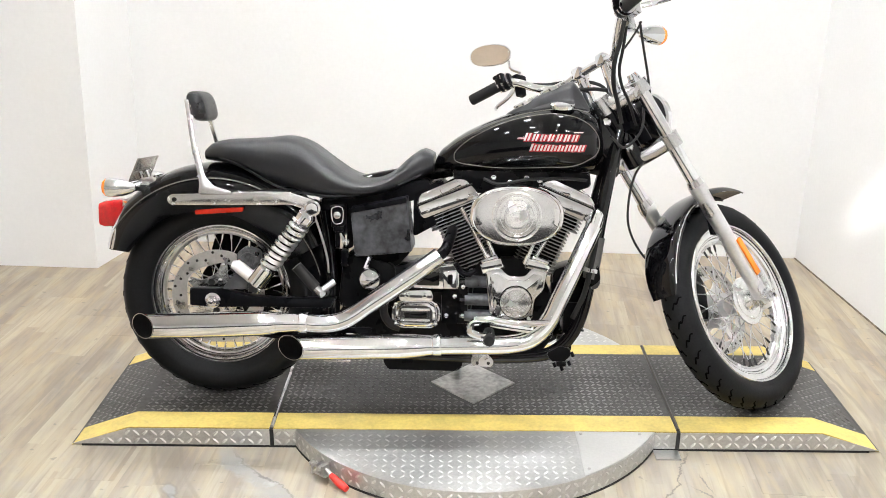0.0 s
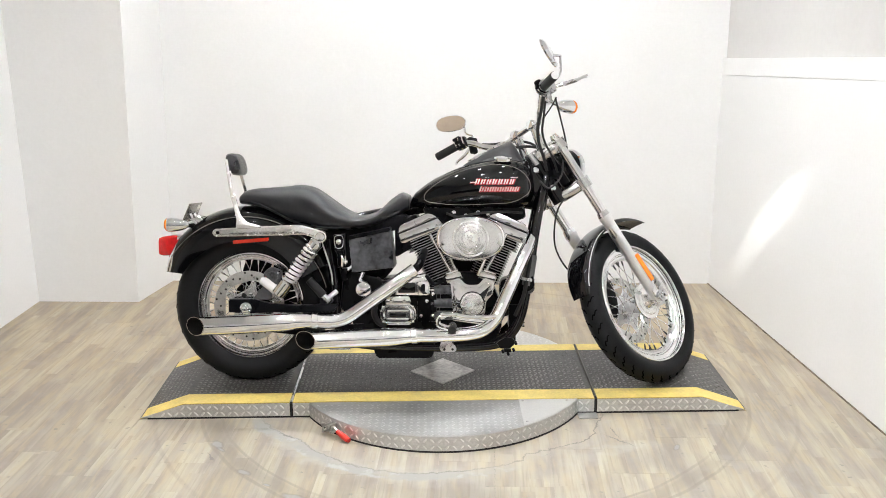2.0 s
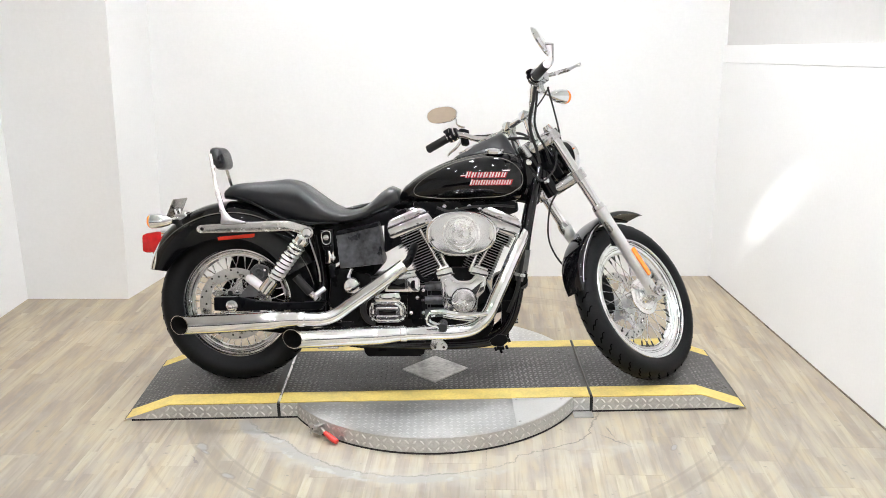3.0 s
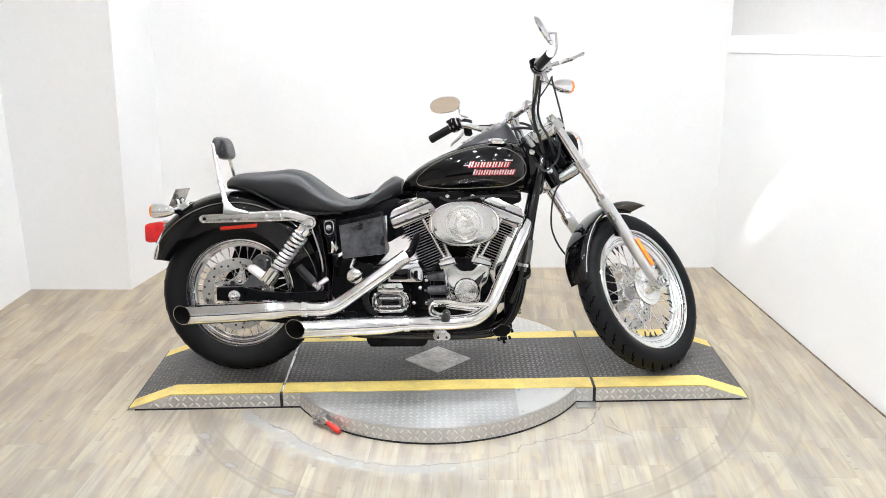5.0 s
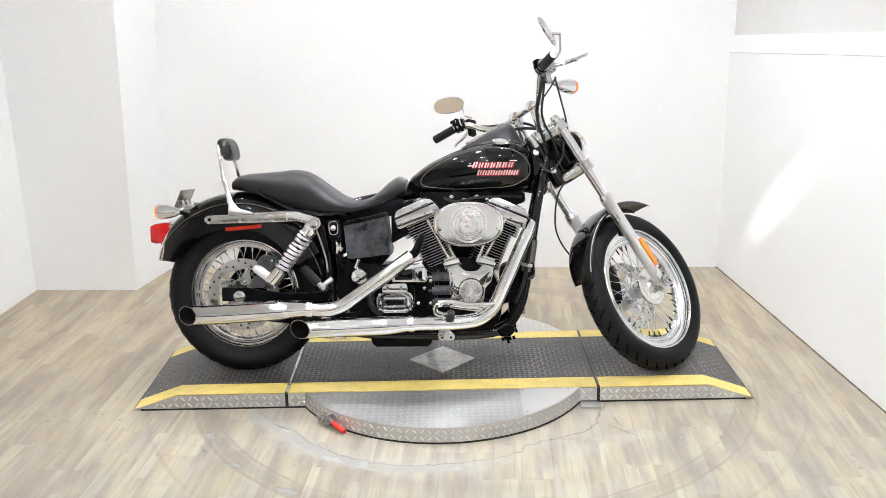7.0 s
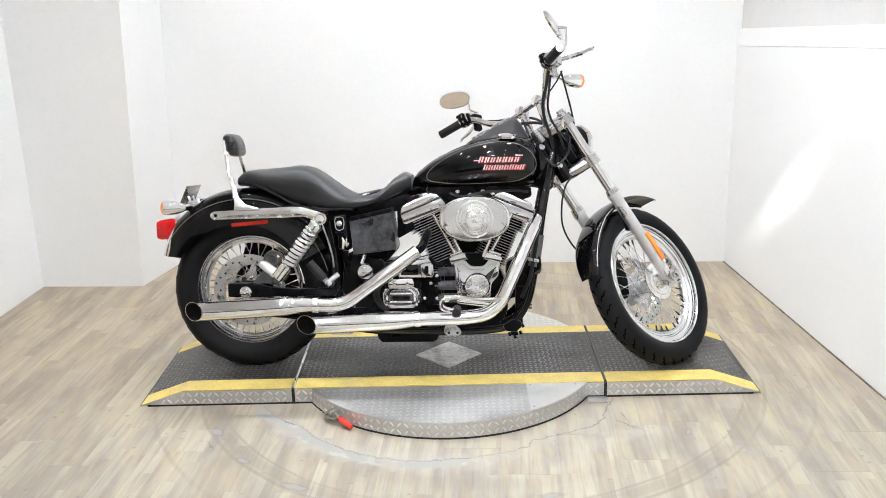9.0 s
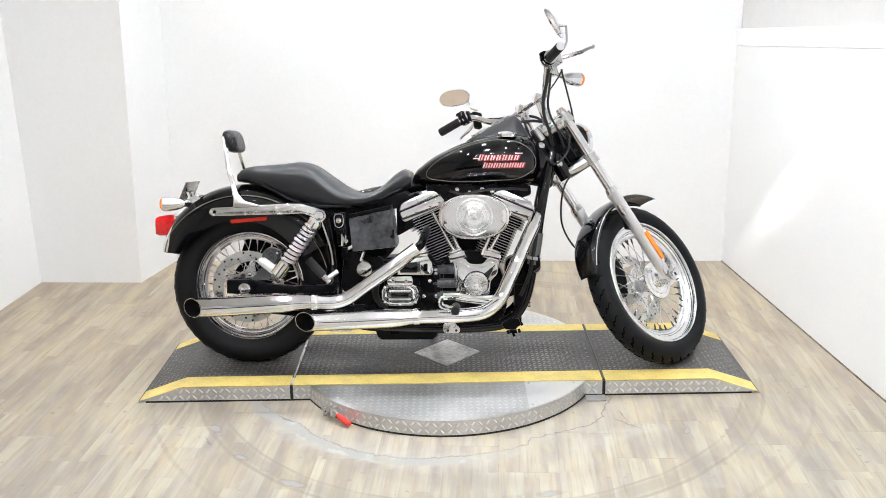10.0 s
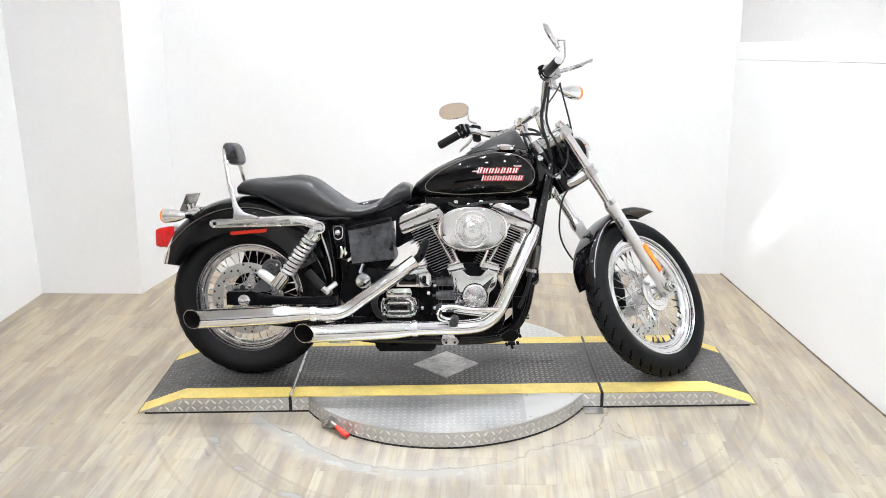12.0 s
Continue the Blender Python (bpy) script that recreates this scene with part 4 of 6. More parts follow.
part("bleed_nipple", tube([(-0.69, -0.11, 0.478), (-0.688, -0.112, 0.502)], 0.004, 8), CHROME, cal)
part("caliper_bridge", tube([(-0.735, -0.138, 0.432), (-0.715, -0.14, 0.424), (-0.675, -0.14, 0.392), (-0.667, -0.138, 0.383)], [0.013, 0.019, 0.019, 0.014], 14, 4), mat("silver_link", (0.80, 0.80, 0.80), 0.45, 0.34, 0.06), bike, "bright caliper link")
part("caliper_bracket", prism(rounded([(-0.775, 0.352), (-0.70, 0.352), (-0.66, 0.40), (-0.70, 0.43), (-0.735, 0.40)], 0.012), -0.126, -0.112, 0.003), mat("grey_bracket", (0.075, 0.076, 0.08), 0.2, 0.42, 0.2), swing, "dark grey caliper bracket")
part("pivot_nut", moved(lathe([(0.012, 0), (0.012, 0.012), (0.0001, 0.014)], 6), Matrix.Translation((-0.668, -0.136, 0.362)) @ SIDE), CHROME, swing, "chrome pivot nut")
bolt((-0.662, -0.135, 0.352), 0.008, 0.014, swing)


# --- shock absorbers ---
def shock(s):
    a, b = Vector((-0.665, s * 0.165, 0.372)), Vector((-0.482, s * 0.172, 0.612))
    d = (b - a).normalized()
    L = (b - a).length
    rot = d.to_track_quat("Z", "Y").to_matrix().to_4x4()
    at = Matrix.Translation(a) @ rot
    body = part("shock_absorber", moved(lathe([(0.014, 0.0), (0.019, 0.01), (0.019, 0.075), (0.009, 0.08), (0.009, L - 0.02)], 20), at), CHROME, bike, "chrome shock absorber with exposed spring")
    part("lower_cup", moved(lathe([(0.018, 0.004), (0.0295, 0.01), (0.0295, 0.068), (0.026, 0.072), (0.01, 0.073)], 28), at), CHROME, body)
    part("upper_cup", moved(lathe([(0.01, L - 0.052), (0.0295, L - 0.051), (0.0295, L - 0.03), (0.022, L - 0.02), (0.01, L - 0.012)], 28), at), CHROME, body)
    turns, n = 9.5, 190
    coil = [(0.0250 * math.cos(2 * math.pi * turns * i / n), 0.0250 * math.sin(2 * math.pi * turns * i / n), 0.076 + (L - 0.130) * i / n) for i in range(n + 1)]
    part("spring", moved(tube(coil, 0.0066, 8, 1), at), SPRING, body, "chrome coil spring")
    part("damper_sleeve", moved(lathe([(0.0185, 0.08), (0.0185, L - 0.08)], 16), at), BLACKMETAL, body)
    part("lower_eye", moved(lathe([(0.017, -0.018), (0.017, 0.018)], 20), Matrix.Translation(a) @ SIDE), CHROME, body)
    nut = lathe([(0.024, -0.024), (0.024, 0.012), (0.019, 0.014), (0.019, 0.016), (0.0165, 0.022), (0.0001, 0.023)], 28)
    part("upper_nut", moved(nut, Matrix.Translation(b) @ pose(0, 0, 0, 90 if s < 0 else -90)), CHROME, body, "large chrome mounting nut")


shock(-1)
shock(1)


# --- rear fender with its struts, lamps, plate and sissy bar ---
def fender(centre, a0, a1, skirt, crown, width, steps=40, thick=0.0022, sweep=0.0):
    """A domed mudguard swept round a wheel: skirt and crown give the radii at an angle; sweep draws the crown's first end on."""
    rings = []
    for i in range(steps + 1):
        t = i / steps
        a = a0 + (a1 - a0) * t
        rs, rc, w = skirt(t), crown(t), width(t)
        prof = []
        for off in (0.0, thick):
            q = [(rs, -w + off), (rs + (rc - rs) * 0.40, -w * 1.0 + off), (rs + (rc - rs) * 0.58, -w * 0.975 + off), (rs + (rc - rs) * 0.75, -w * 0.90 + off), (rs + (rc - rs) * 0.88 - off, -w * 0.74 + off), (rc - (rc - rs) * 0.045 - off, -w * 0.5), (rc - (rc - rs) * 0.01 - off, -w * 0.25), (rc - off, 0)]
            q = q + [(r, -y) for r, y in q[-2::-1]]
            prof += q if not off else q[::-1]
        on = sweep * max(0, 1 - t / 0.25)
        turn = [a + on * (r - rs) / (rc - rs) for r, y in prof]
        rings.append([centre + Vector((r * math.cos(b), y, r * math.sin(b))) for (r, y), b in zip(prof, turn)])
    return loft(rings)


RF_SKIRT, RF_CROWN, RF_WIDTH = spline([0, 0.12, 0.4, 0.75, 1], [0.298, 0.29, 0.276, 0.262, 0.25]), spline([0, 0.1, 0.25, 0.5, 1], [0.380, 0.404, 0.413, 0.414, 0.40]), spline([0, 0.3, 1], [0.108, 0.122, 0.118])
rf = part("rear_fender", fender(REAR, radians(152.5), radians(28), RF_SKIRT, RF_CROWN, RF_WIDTH, sweep=radians(5)), GLOSS, bike, "gloss black rear fender with a fine pinstripe", sharp=50)
for side in (-1, 1):      # chrome strip added for the reflection over the tail's shoulders, running out upwards
    rings = []
    for k in range(15):
        t = 0.002 + 0.150 * k / 14
        a, rs, rc, w = radians(152.5 - 124.5 * t), RF_SKIRT(t), RF_CROWN(t), RF_WIDTH(t)
        lead = 0.965 - 0.22 * (k / 14) ** 2
        ys = [0.34 + (lead - 0.34) * m / 5 for m in range(6)]
        on = radians(5) * max(0, 1 - t / 0.25)
        row = [(rs + (rc - rs) * float(np.interp(y, [0.25, 0.5, 0.74, 0.90, 0.975], [0.99, 0.955, 0.88, 0.75, 0.58])), w * y) for y in ys]
        shell = [(r + 0.0016, y + 0.0010) for r, y in row] + [(r - 0.0008, y - 0.0005) for r, y in row[::-1]]
        turn = [a + on * (r - rs) / (rc - rs) for r, y in shell]
        rings.append([REAR + Vector((r * math.cos(b), side * y, r * math.sin(b))) for (r, y), b in zip(shell, turn)])
    part("tail_reflection", loft(rings), CHROME, rf, "chrome strip added for the reflection on the fender's tail")
stripe = [REAR + Vector((0.372 * math.cos(radians(a)), -0.121 + 0.012 * max(0, (a - 120) / 30), 0.372 * math.sin(radians(a)))) for a in range(62, 147, 6)]
part("pinstripe", tube(stripe, 0.0016, 6, 3), STRIPE, rf, "fine grey pinstripe")
stripe = [REAR + Vector((0.34 * math.cos(radians(a)), -0.124, 0.34 * math.sin(radians(a)))) for a in range(14, 48, 5)]
part("pinstripe", tube(stripe, 0.0016, 6, 3), STRIPE, rf)
part("inner_fender", fender(REAR, radians(40), radians(-14), lambda t: 0.30, lambda t: 0.352, lambda t: 0.095, 16), SATIN, bike, "black inner mudguard")
part("side_reflector", prism(rounded([(-0.848, 0.595), (-0.846, 0.581), (-0.703, 0.592), (-0.70, 0.607)], 0.004), -0.135, -0.118, 0.0015), REDREF, rf, "red side reflector")
def inward(bm):
    """The sissy bar's sides draw together towards the top."""
    for v in bm.verts:
        v.co.y -= math.copysign(max(0, v.co.z - 0.66) * 0.27, v.co.y) * min(1, abs(v.co.y) / 0.14)
    return bm


for s in (-1, 1):
    y0, y1 = sorted((s * 0.165, s * 0.152))
    strut = part("fender_strut", prism(rounded([(-0.925, 0.628), (-0.912, 0.645), (-0.62, 0.659), (-0.555, 0.658), (-0.462, 0.63), (-0.462, 0.598), (-0.50, 0.602), (-0.55, 0.620), (-0.62, 0.617), (-0.912, 0.612)], 0.012), y0, y1, 0.003), BRUSHED, bike, "polished fender strut")
    plate_y = sorted((s * 0.172, s * 0.1655))
    part("sissy_bar_plate", inward(prism(rounded([(-0.852, 0.785), (-0.835, 0.787), (-0.806, 0.70), (-0.780, 0.672), (-0.725, 0.657), (-0.725, 0.648), (-0.825, 0.645), (-0.822, 0.68)], 0.01), *plate_y, 0.002)), BRUSHED, strut, "chrome sissy bar side plate")
    for x, z in ((-0.842, 0.772), (-0.833, 0.735), (-0.825, 0.70)):
        part("bolt", moved(lathe([(0.0045, 0), (0.0045, 0.002), (0.0001, 0.003)], 12), Matrix.Translation((x, s * (0.172 - 0.27 * (z - 0.66)), z)) @ pose(0, 0, 0, 90 if s < 0 else -90)), SLIDER, strut)
    part("slot", prism(rounded([(-0.655, 0.643), (-0.655, 0.632), (-0.60, 0.634), (-0.60, 0.645)], 0.004), *sorted((s * 0.1655, s * 0.160)), 0.001), STEEL, strut)
    bolt((-0.655, -0.1655, 0.637), 0.006, 0.005, strut, STEEL) if s < 0 else None
    bolt((-0.90, -0.1655, 0.629), 0.005, 0.005, strut, BLACKMETAL) if s < 0 else None
sissy = part("sissy_bar", inward(join(*[prism([(-0.850, 0.76), (-0.837, 0.757), (-0.871, 0.924), (-0.884, 0.924)], *sorted((s * 0.165, s * 0.152)), 0.002) for s in (-1, 1)], tube([(-0.873, -0.158, 0.905), (-0.878, -0.13, 0.918), (-0.879, 0, 0.922), (-0.878, 0.13, 0.918), (-0.873, 0.158, 0.905)], 0.008, 8), tube([(-0.862, -0.158, 0.872), (-0.862, 0.158, 0.872)], 0.007, 8))), BRUSHED, bike, "polished sissy bar")
pad_rings = []
for i in range(15):
    t = -1 + 2 * i / 14
    k = max((1 - abs(t) ** 5) ** 0.3 if abs(t) < 1 else 0.12, 0.35)
    pad_rings.append([(-0.857 + (x * 0.84 - 0.24 * z) * k, t * 0.085, 0.904 + z * 1.0 * k) for x, z in oval(0.034, 0.046, 20, 2.8)])
part("backrest_pad", loft(pad_rings), VINYL, sissy, "padded black vinyl backrest")
part("tail_lamp", loft([[(x, y * k, z0 + z * k2) for y, z in oval(0.052, 0.043, 32, 6)] for x, k, k2, z0 in ((-1.085, 1.0, 0.9, 0.572), (-1.12, 1.04, 1.0, 0.570), (-1.165, 1.0, 0.95, 0.566), (-1.18, 0.9, 0.82, 0.565), (-1.186, 0.6, 0.5, 0.565))]), REDLENS, bike, "red tail lamp lens")
part("tail_lamp_base", loft([[(x, y * k, 0.574 + z * k) for y, z in oval(0.055, 0.046, 32, 6)] for x, k in ((-1.05, 0.9), (-1.10, 1.0))]), CHROME, bike, "chrome lamp base")


def bullet(name, at, m, lens):
    """A bullet-shaped turn signal, lens towards -x of its own frame."""
    b = part(name, moved(lathe([(0.0001, 0.085), (0.008, 0.083), (0.017, 0.07), (0.025, 0.045), (0.029, 0.015), (0.029, 0.0), (0.026, -0.004)], 28), m @ Matrix.Translation(at) @ pose(0, 0, 0, 0, 90)), CHROME, bike, "chrome bullet turn signal")
    part("lens", moved(lathe([(0.0265, 0.002), (0.0265, -0.006), (0.02, -0.013), (0.0001, -0.016)], 28), m @ Matrix.Translation(at) @ pose(0, 0, 0, 0, 90)), lens, b, "amber lens")
    return b


for s in (-1, 1):
    sig = bullet("turn_signal", (-1.098, s * 0.165, 0.662), Matrix.Identity(4), AMBER)
    part("stalk", join(tube([(-1.055, s * 0.14, 0.662), (-1.03, s * 0.09, 0.655), (-1.0, s * 0.03, 0.645)], 0.010, 10)), CHROME, sig)
plate_m = Matrix.Translation((-1.048, 0, 0.708)) @ pose(0, 0, 0, 0, 24)
part("signal_bar", join(tube([(-1.035, -0.145, 0.660), (-1.028, -0.06, 0.664), (-1.028, 0.06, 0.664), (-1.035, 0.145, 0.660)], 0.014, 14), prism(rounded([(-1.045, 0.650), (-0.985, 0.640), (-0.975, 0.668), (-1.000, 0.690), (-1.040, 0.682)], 0.008), -0.075, -0.055, 0.004), prism(rounded([(-1.045, 0.650), (-0.985, 0.640), (-0.975, 0.668), (-1.000, 0.690), (-1.040, 0.682)], 0.008), 0.055, 0.075, 0.004)), CHROME, bike, "chrome bar that carries the rear turn signals")
lp = part("license_plate", moved(box(0.004, 0.182, 0.078, 0.001), plate_m), mat("plate_backing", (0.30, 0.28, 0.255), 0.8, 0.25, 0.1), bike, "blank licence plate holder, tilted")
part("plate_bracket", join(tube([(-1.0, -0.03, 0.648), (-1.035, -0.03, 0.665), (-1.05, -0.03, 0.70)], 0.007, 8), tube([(-1.0, 0.03, 0.648), (-1.035, 0.03, 0.665), (-1.05, 0.03, 0.70)], 0.007, 8), box(0.07, 0.075, 0.012, 0.003, (-1.01, 0, 0.65))), CHROME, lp, "chrome bracket")

# --- seat ---
zt = spline([-0.83, -0.815, -0.788, -0.72, -0.648, -0.57, -0.53, -0.45, -0.40, -0.33, -0.26, -0.197, -0.16, -0.132], [0.778, 0.793, 0.801, 0.807, 0.812, 0.817, 0.806, 0.750, 0.714, 0.693, 0.712, 0.766, 0.785, 0.772])
zb = spline([-0.83, -0.748, -0.66, -0.60, -0.507, -0.426, -0.34, -0.26, -0.18, -0.132], [0.740, 0.726, 0.682, 0.652, 0.634, 0.630, 0.637, 0.655, 0.688, 0.715])
wd = spline([-0.83, -0.80, -0.70, -0.56, -0.45, -0.36, -0.26, -0.17, -0.132], [0.078, 0.092, 0.108, 0.128, 0.158, 0.165, 0.145, 0.10, 0.085])
rings = []
for i in range(49):
    x = -0.83 + 0.698 * i / 48
    c, h = (zt(x) + zb(x)) / 2, (zt(x) - zb(x)) / 2
    rings.append([(x, y * wd(x), c + z * h) for y, z in oval(1, 1, 32, 2.9)])
seat = part("seat", loft(rings), VINYL, bike, "stepped black vinyl two-up seat")
part("seat_piping", join(*[tube([(x, s * wd(x) * 0.93, zb(x) + 0.016) for x in np.linspace(-0.78, -0.17, 16)], 0.0035, 6, 2) for s in (-1, 1)]), VINYL, seat)

# --- fuel tank ---
tt = spline([-0.128, -0.12, -0.09, -0.045, 0.02, 0.095, 0.16, 0.216, 0.26, 0.305, 0.34, 0.362, 0.378], [0.75, 0.768, 0.799, 0.832, 0.865, 0.895, 0.912, 0.921, 0.923, 0.919, 0.904, 0.880, 0.83])
tb = spline([-0.128, -0.10, 0.0, 0.2, 0.33, 0.36, 0.378], [0.735, 0.722, 0.716, 0.716, 0.719, 0.732, 0.765])
tw = spline([-0.128, -0.10, -0.05, 0.02, 0.10, 0.18, 0.26, 0.32, 0.355, 0.378], [0.045, 0.065, 0.088, 0.115, 0.138, 0.15, 0.152, 0.14, 0.115, 0.06])
TE = 2.5


def tank_side(x, z, lift=0.0):
    c, h, w = (tt(x) + tb(x)) / 2, (tt(x) - tb(x)) / 2, tw(x)
    k = min(0.995, abs(z - c) / h)
    return Vector((x, -w * (1 - k ** TE) ** (1 / TE) - lift, z))


rings = []
for i in range(57):
    x = -0.128 + 0.506 * (0.5 - 0.5 * math.cos(math.pi * i / 56))
    c, h, w = (tt(x) + tb(x)) / 2, (tt(x) - tb(x)) / 2, tw(x)
    rings.append([(x, y * w, c + z * h) for y, z in oval(1, 1, 48, TE)])
tank = part("fuel_tank", loft(rings), GLOSS, bike, "gloss black teardrop fuel tank with pinstripe", sharp=60)
line = []
for u in np.linspace(0, 2 * math.pi, 60, endpoint=False):
    cu, su = math.cos(u), math.sin(u)
    x = 0.145 + 0.215 * math.copysign(abs(cu) ** 0.75, cu)
    c, h = (tt(x) + tb(x)) / 2, (tt(x) - tb(x)) / 2
    line.append(tank_side(x, c + h * 0.78 * math.copysign(abs(su) ** 0.75, su), 0.0004))
part("pinstripe", tube(line, 0.0015, 6, 2, True), STRIPE, tank, "fine grey pinstripe round the tank side")
part("pinstripe", tube([tank_side(x, tt(x) - 0.012, 0.0008) for x in np.linspace(-0.095, 0.33, 30)], 0.0017, 6, 2), STRIPE, tank)


def patch(x0, x1, z0, z1, skew=0.25, lift=0.0008):
    """A slanted bar that lies on the tank's side."""
    n = 6
    bm = bmesh.new()
    rows = [[bm.verts.new(tank_side(x0 + (x1 - x0) * i / n + skew * (z - z0), z, lift)) for i in range(n + 1)] for z in (z0, (z0 + z1) / 2, z1)]
    for a, b in zip(rows, rows[1:]):
        for i in range(n):
            bm.faces.new((a[i], a[i + 1], b[i + 1], b[i]))
    return bm


def epatch(x0, x1, z0, z1, skew=0.25, lift=0.0008):
    return patch(0.318 + (x0 - 0.345) * 1.17, 0.318 + (x1 - 0.345) * 1.17, 0.809 + (z0 - 0.816) * 0.92, 0.809 + (z1 - 0.816) * 0.92, skew, lift)


rng_e = random.Random(4)
strokes = []
for x0, z0, high, count, pitch in ((0.188, 0.8255, 0.021, 7, 0.0196), (0.203, 0.7945, 0.019, 8, 0.0172)):
    for k in range(count):
        x, h = x0 + k * pitch, high + 0.003 * (k == 0) + 0.0015 * rng_e.random()
        strokes.append((x, x + 0.0050, z0, z0 + h))
        strokes.append((x + 0.0088, x + 0.0136, z0 + 0.001, z0 + h - 0.003 * rng_e.random()))
badge = part("tank_emblem", join(*[epatch(x0 - 0.0010, x1 + 0.0036, z0 - 0.0028, z1 + 0.0012, 0.35) for x0, x1, z0, z1 in strokes], epatch(0.172, 0.192, 0.830, 0.837, 0.8)), EMBRED, tank, "red and silver emblem in plain bars")
for x0, x1, z0, z1 in strokes:
    part("emblem_bar", epatch(x0, x1, z0, z1, 0.35, 0.0014), EMBSIL, badge)
part("emblem_swash", epatch(0.172, 0.19, 0.832, 0.836, 0.8, 0.0014), EMBSIL, badge)
part("emblem_swash", epatch(0.312, 0.336, 0.852, 0.856, 0.3, 0.0014), EMBSIL, badge)
con = []
for i in range(17):
    x = 0.06 + 0.275 * i / 16
    top = np.interp(x, [0.06, 0.10, 0.20, 0.275, 0.29, 0.335], [0.870, 0.904, 0.960, 0.994, 0.994, 0.918])
    w = np.interp(x, [0.06, 0.12, 0.28, 0.335], [0.028, 0.048, 0.062, 0.045])
    base = tt(x) - 0.03
    con.append([(x, y * w * (1.25 if z < 0 else 0.92), (top + base) / 2 + z * (top - base) / 2) for y, z in oval(1, 1, 24, 4.5)])
console = part("dash_console", loft(con), mat("satin_charcoal", (0.026, 0.026, 0.029), 0.0, 0.38, 0.2, bump=0.06, spec=0.4), bike, "satin black dash console on the tank")
for x, z in ((0.225, 0.974), (0.145, 0.930)):
    part("gauge", moved(lathe([(0.042, -0.02), (0.042, 0.004), (0.038, 0.007), (0.036, 0.003), (0.0001, 0.003)], 32), Matrix.Translation((x, 0, z - 0.002)) @ pose(0, 0, 0, 0, -27)), CHROME, console, "chrome-ringed round gauge")
part("fuel_cap", moved(lathe([(0.03, -0.012), (0.037, -0.008), (0.038, 0.001), (0.035, 0.006), (0.02, 0.0095), (0.0001, 0.011)], 32), Matrix.Translation((0.250, -0.084, 0.924)) @ pose(0, 0, 0, 14)), CHROME, tank, "chrome fuel cap")

# --- engine: two cylinders in a narrow vee ---
CRANK = Vector((0.087, 0, 0.22))
engine = part("crankcase", join(prism(rounded([(-0.02, 0.16), (0.20, 0.16), (0.245, 0.22), (0.245, 0.33), (0.20, 0.42), (0.16, 0.46), (0.02, 0.46), (-0.03, 0.40), (-0.05, 0.30)], 0.03), -0.10, 0.13, 0.008), prism(rounded([(-0.36, 0.20), (-0.02, 0.18), (0.0, 0.42), (-0.10, 0.44), (-0.30, 0.42), (-0.38, 0.34)], 0.03), -0.11, 0.12, 0.008), prism(rounded([(-0.27, 0.105), (-0.04, 0.105), (-0.02, 0.17), (-0.29, 0.17)], 0.02), -0.11, 0.10, 0.008)), BLACKMETAL, bike, "black enamelled crankcase and gearbox")


def fin_mesh(hw, hd):
    pts = rounded([(-hw, -hd), (hw, -hd), (hw, hd), (-hw, hd)], 0.035, 3)
    bm = bmesh.new()
    lo = [bm.verts.new((x, y, -0.0009)) for x, y in pts]
    hi = [bm.verts.new((x, y, 0.0009)) for x, y in pts]
    bm.faces.new(lo), bm.faces.new(hi)
    for i in range(len(pts)):
        k = (i + 1) % len(pts)
        bm.faces.new((lo[i], lo[k], hi[k], hi[i])).material_index = 1
    me = finish(bm)
    me.materials.append(FINBLACK)
    me.materials.append(FINEDGE)
    return me


FIN, FINW = fin_mesh(0.065, 0.095), fin_mesh(0.084, 0.102)
for nm, ang in (("rear_cylinder", -22.5), ("front_cylinder", 22.5)):
    cm = Matrix.Translation(CRANK) @ pose(0, 0, 0, 0, ang)
    cyl = part(nm, join(box(0.112, 0.165, 0.21, 0.025, (0, 0, 0.315)), box(0.14, 0.18, 0.05, 0.02, (0, 0, 0.40))), BLACKMETAL, bike, "black finned cylinder", cm)
    for i in range(14):
        part("fin", FIN, None, cyl, "", pose(0, 0, 0.226 + i * 0.0108))
    for i in range(5):
        part("fin", FINW, None, cyl, "", pose(0, 0, 0.3765 + i * 0.0106))
    f = -1 if ang < 0 else 1
    part("rocker_box", prism(rounded([(f * -0.084, 0.424), (f * 0.086, 0.424), (f * 0.095, 0.434), (f * 0.092, 0.466), (f * -0.082, 0.466), (f * -0.090, 0.44)], 0.006), -0.108, 0.108, 0.002), CHROME, cyl, "chrome rocker box")
    part("box_gasket", prism(rounded([(f * -0.084, 0.4655), (f * 0.0935, 0.4655), (f * 0.0935, 0.4690), (f * -0.084, 0.4690)], 0.001, 1), -0.1085, 0.1085), SATIN, cyl, "thin black gasket")
    part("rocker_cover", prism(rounded([(f * -0.080, 0.469), (f * 0.092, 0.469), (f * 0.090, 0.480), (f * 0.068, 0.498), (f * -0.048, 0.501), (f * -0.072, 0.487)], 0.008), -0.104, 0.104, 0.005), CHROME, cyl, "chrome rocker cover")
    part("cover_plate", prism(rounded([(f * -0.056, 0.474), (f * 0.012, 0.474), (f * 0.012, 0.492), (f * -0.050, 0.493)], 0.004), -0.1075, -0.098, 0.002), CHROME, cyl)
    part("cover_rib", prism(rounded([(f * 0.022, 0.470), (f * 0.032, 0.470), (f * 0.030, 0.492), (f * 0.024, 0.492)], 0.003), -0.103, -0.09, 0.002), CHROME, cyl)
    for x in (-0.068, -0.03, 0.03, 0.070):
        part("bolt", moved(lathe([(0.006, 0), (0.006, 0.006), (0.0001, 0.007)], 10), Matrix.Translation((x, -0.108, 0.444)) @ SIDE), CHROME, cyl)
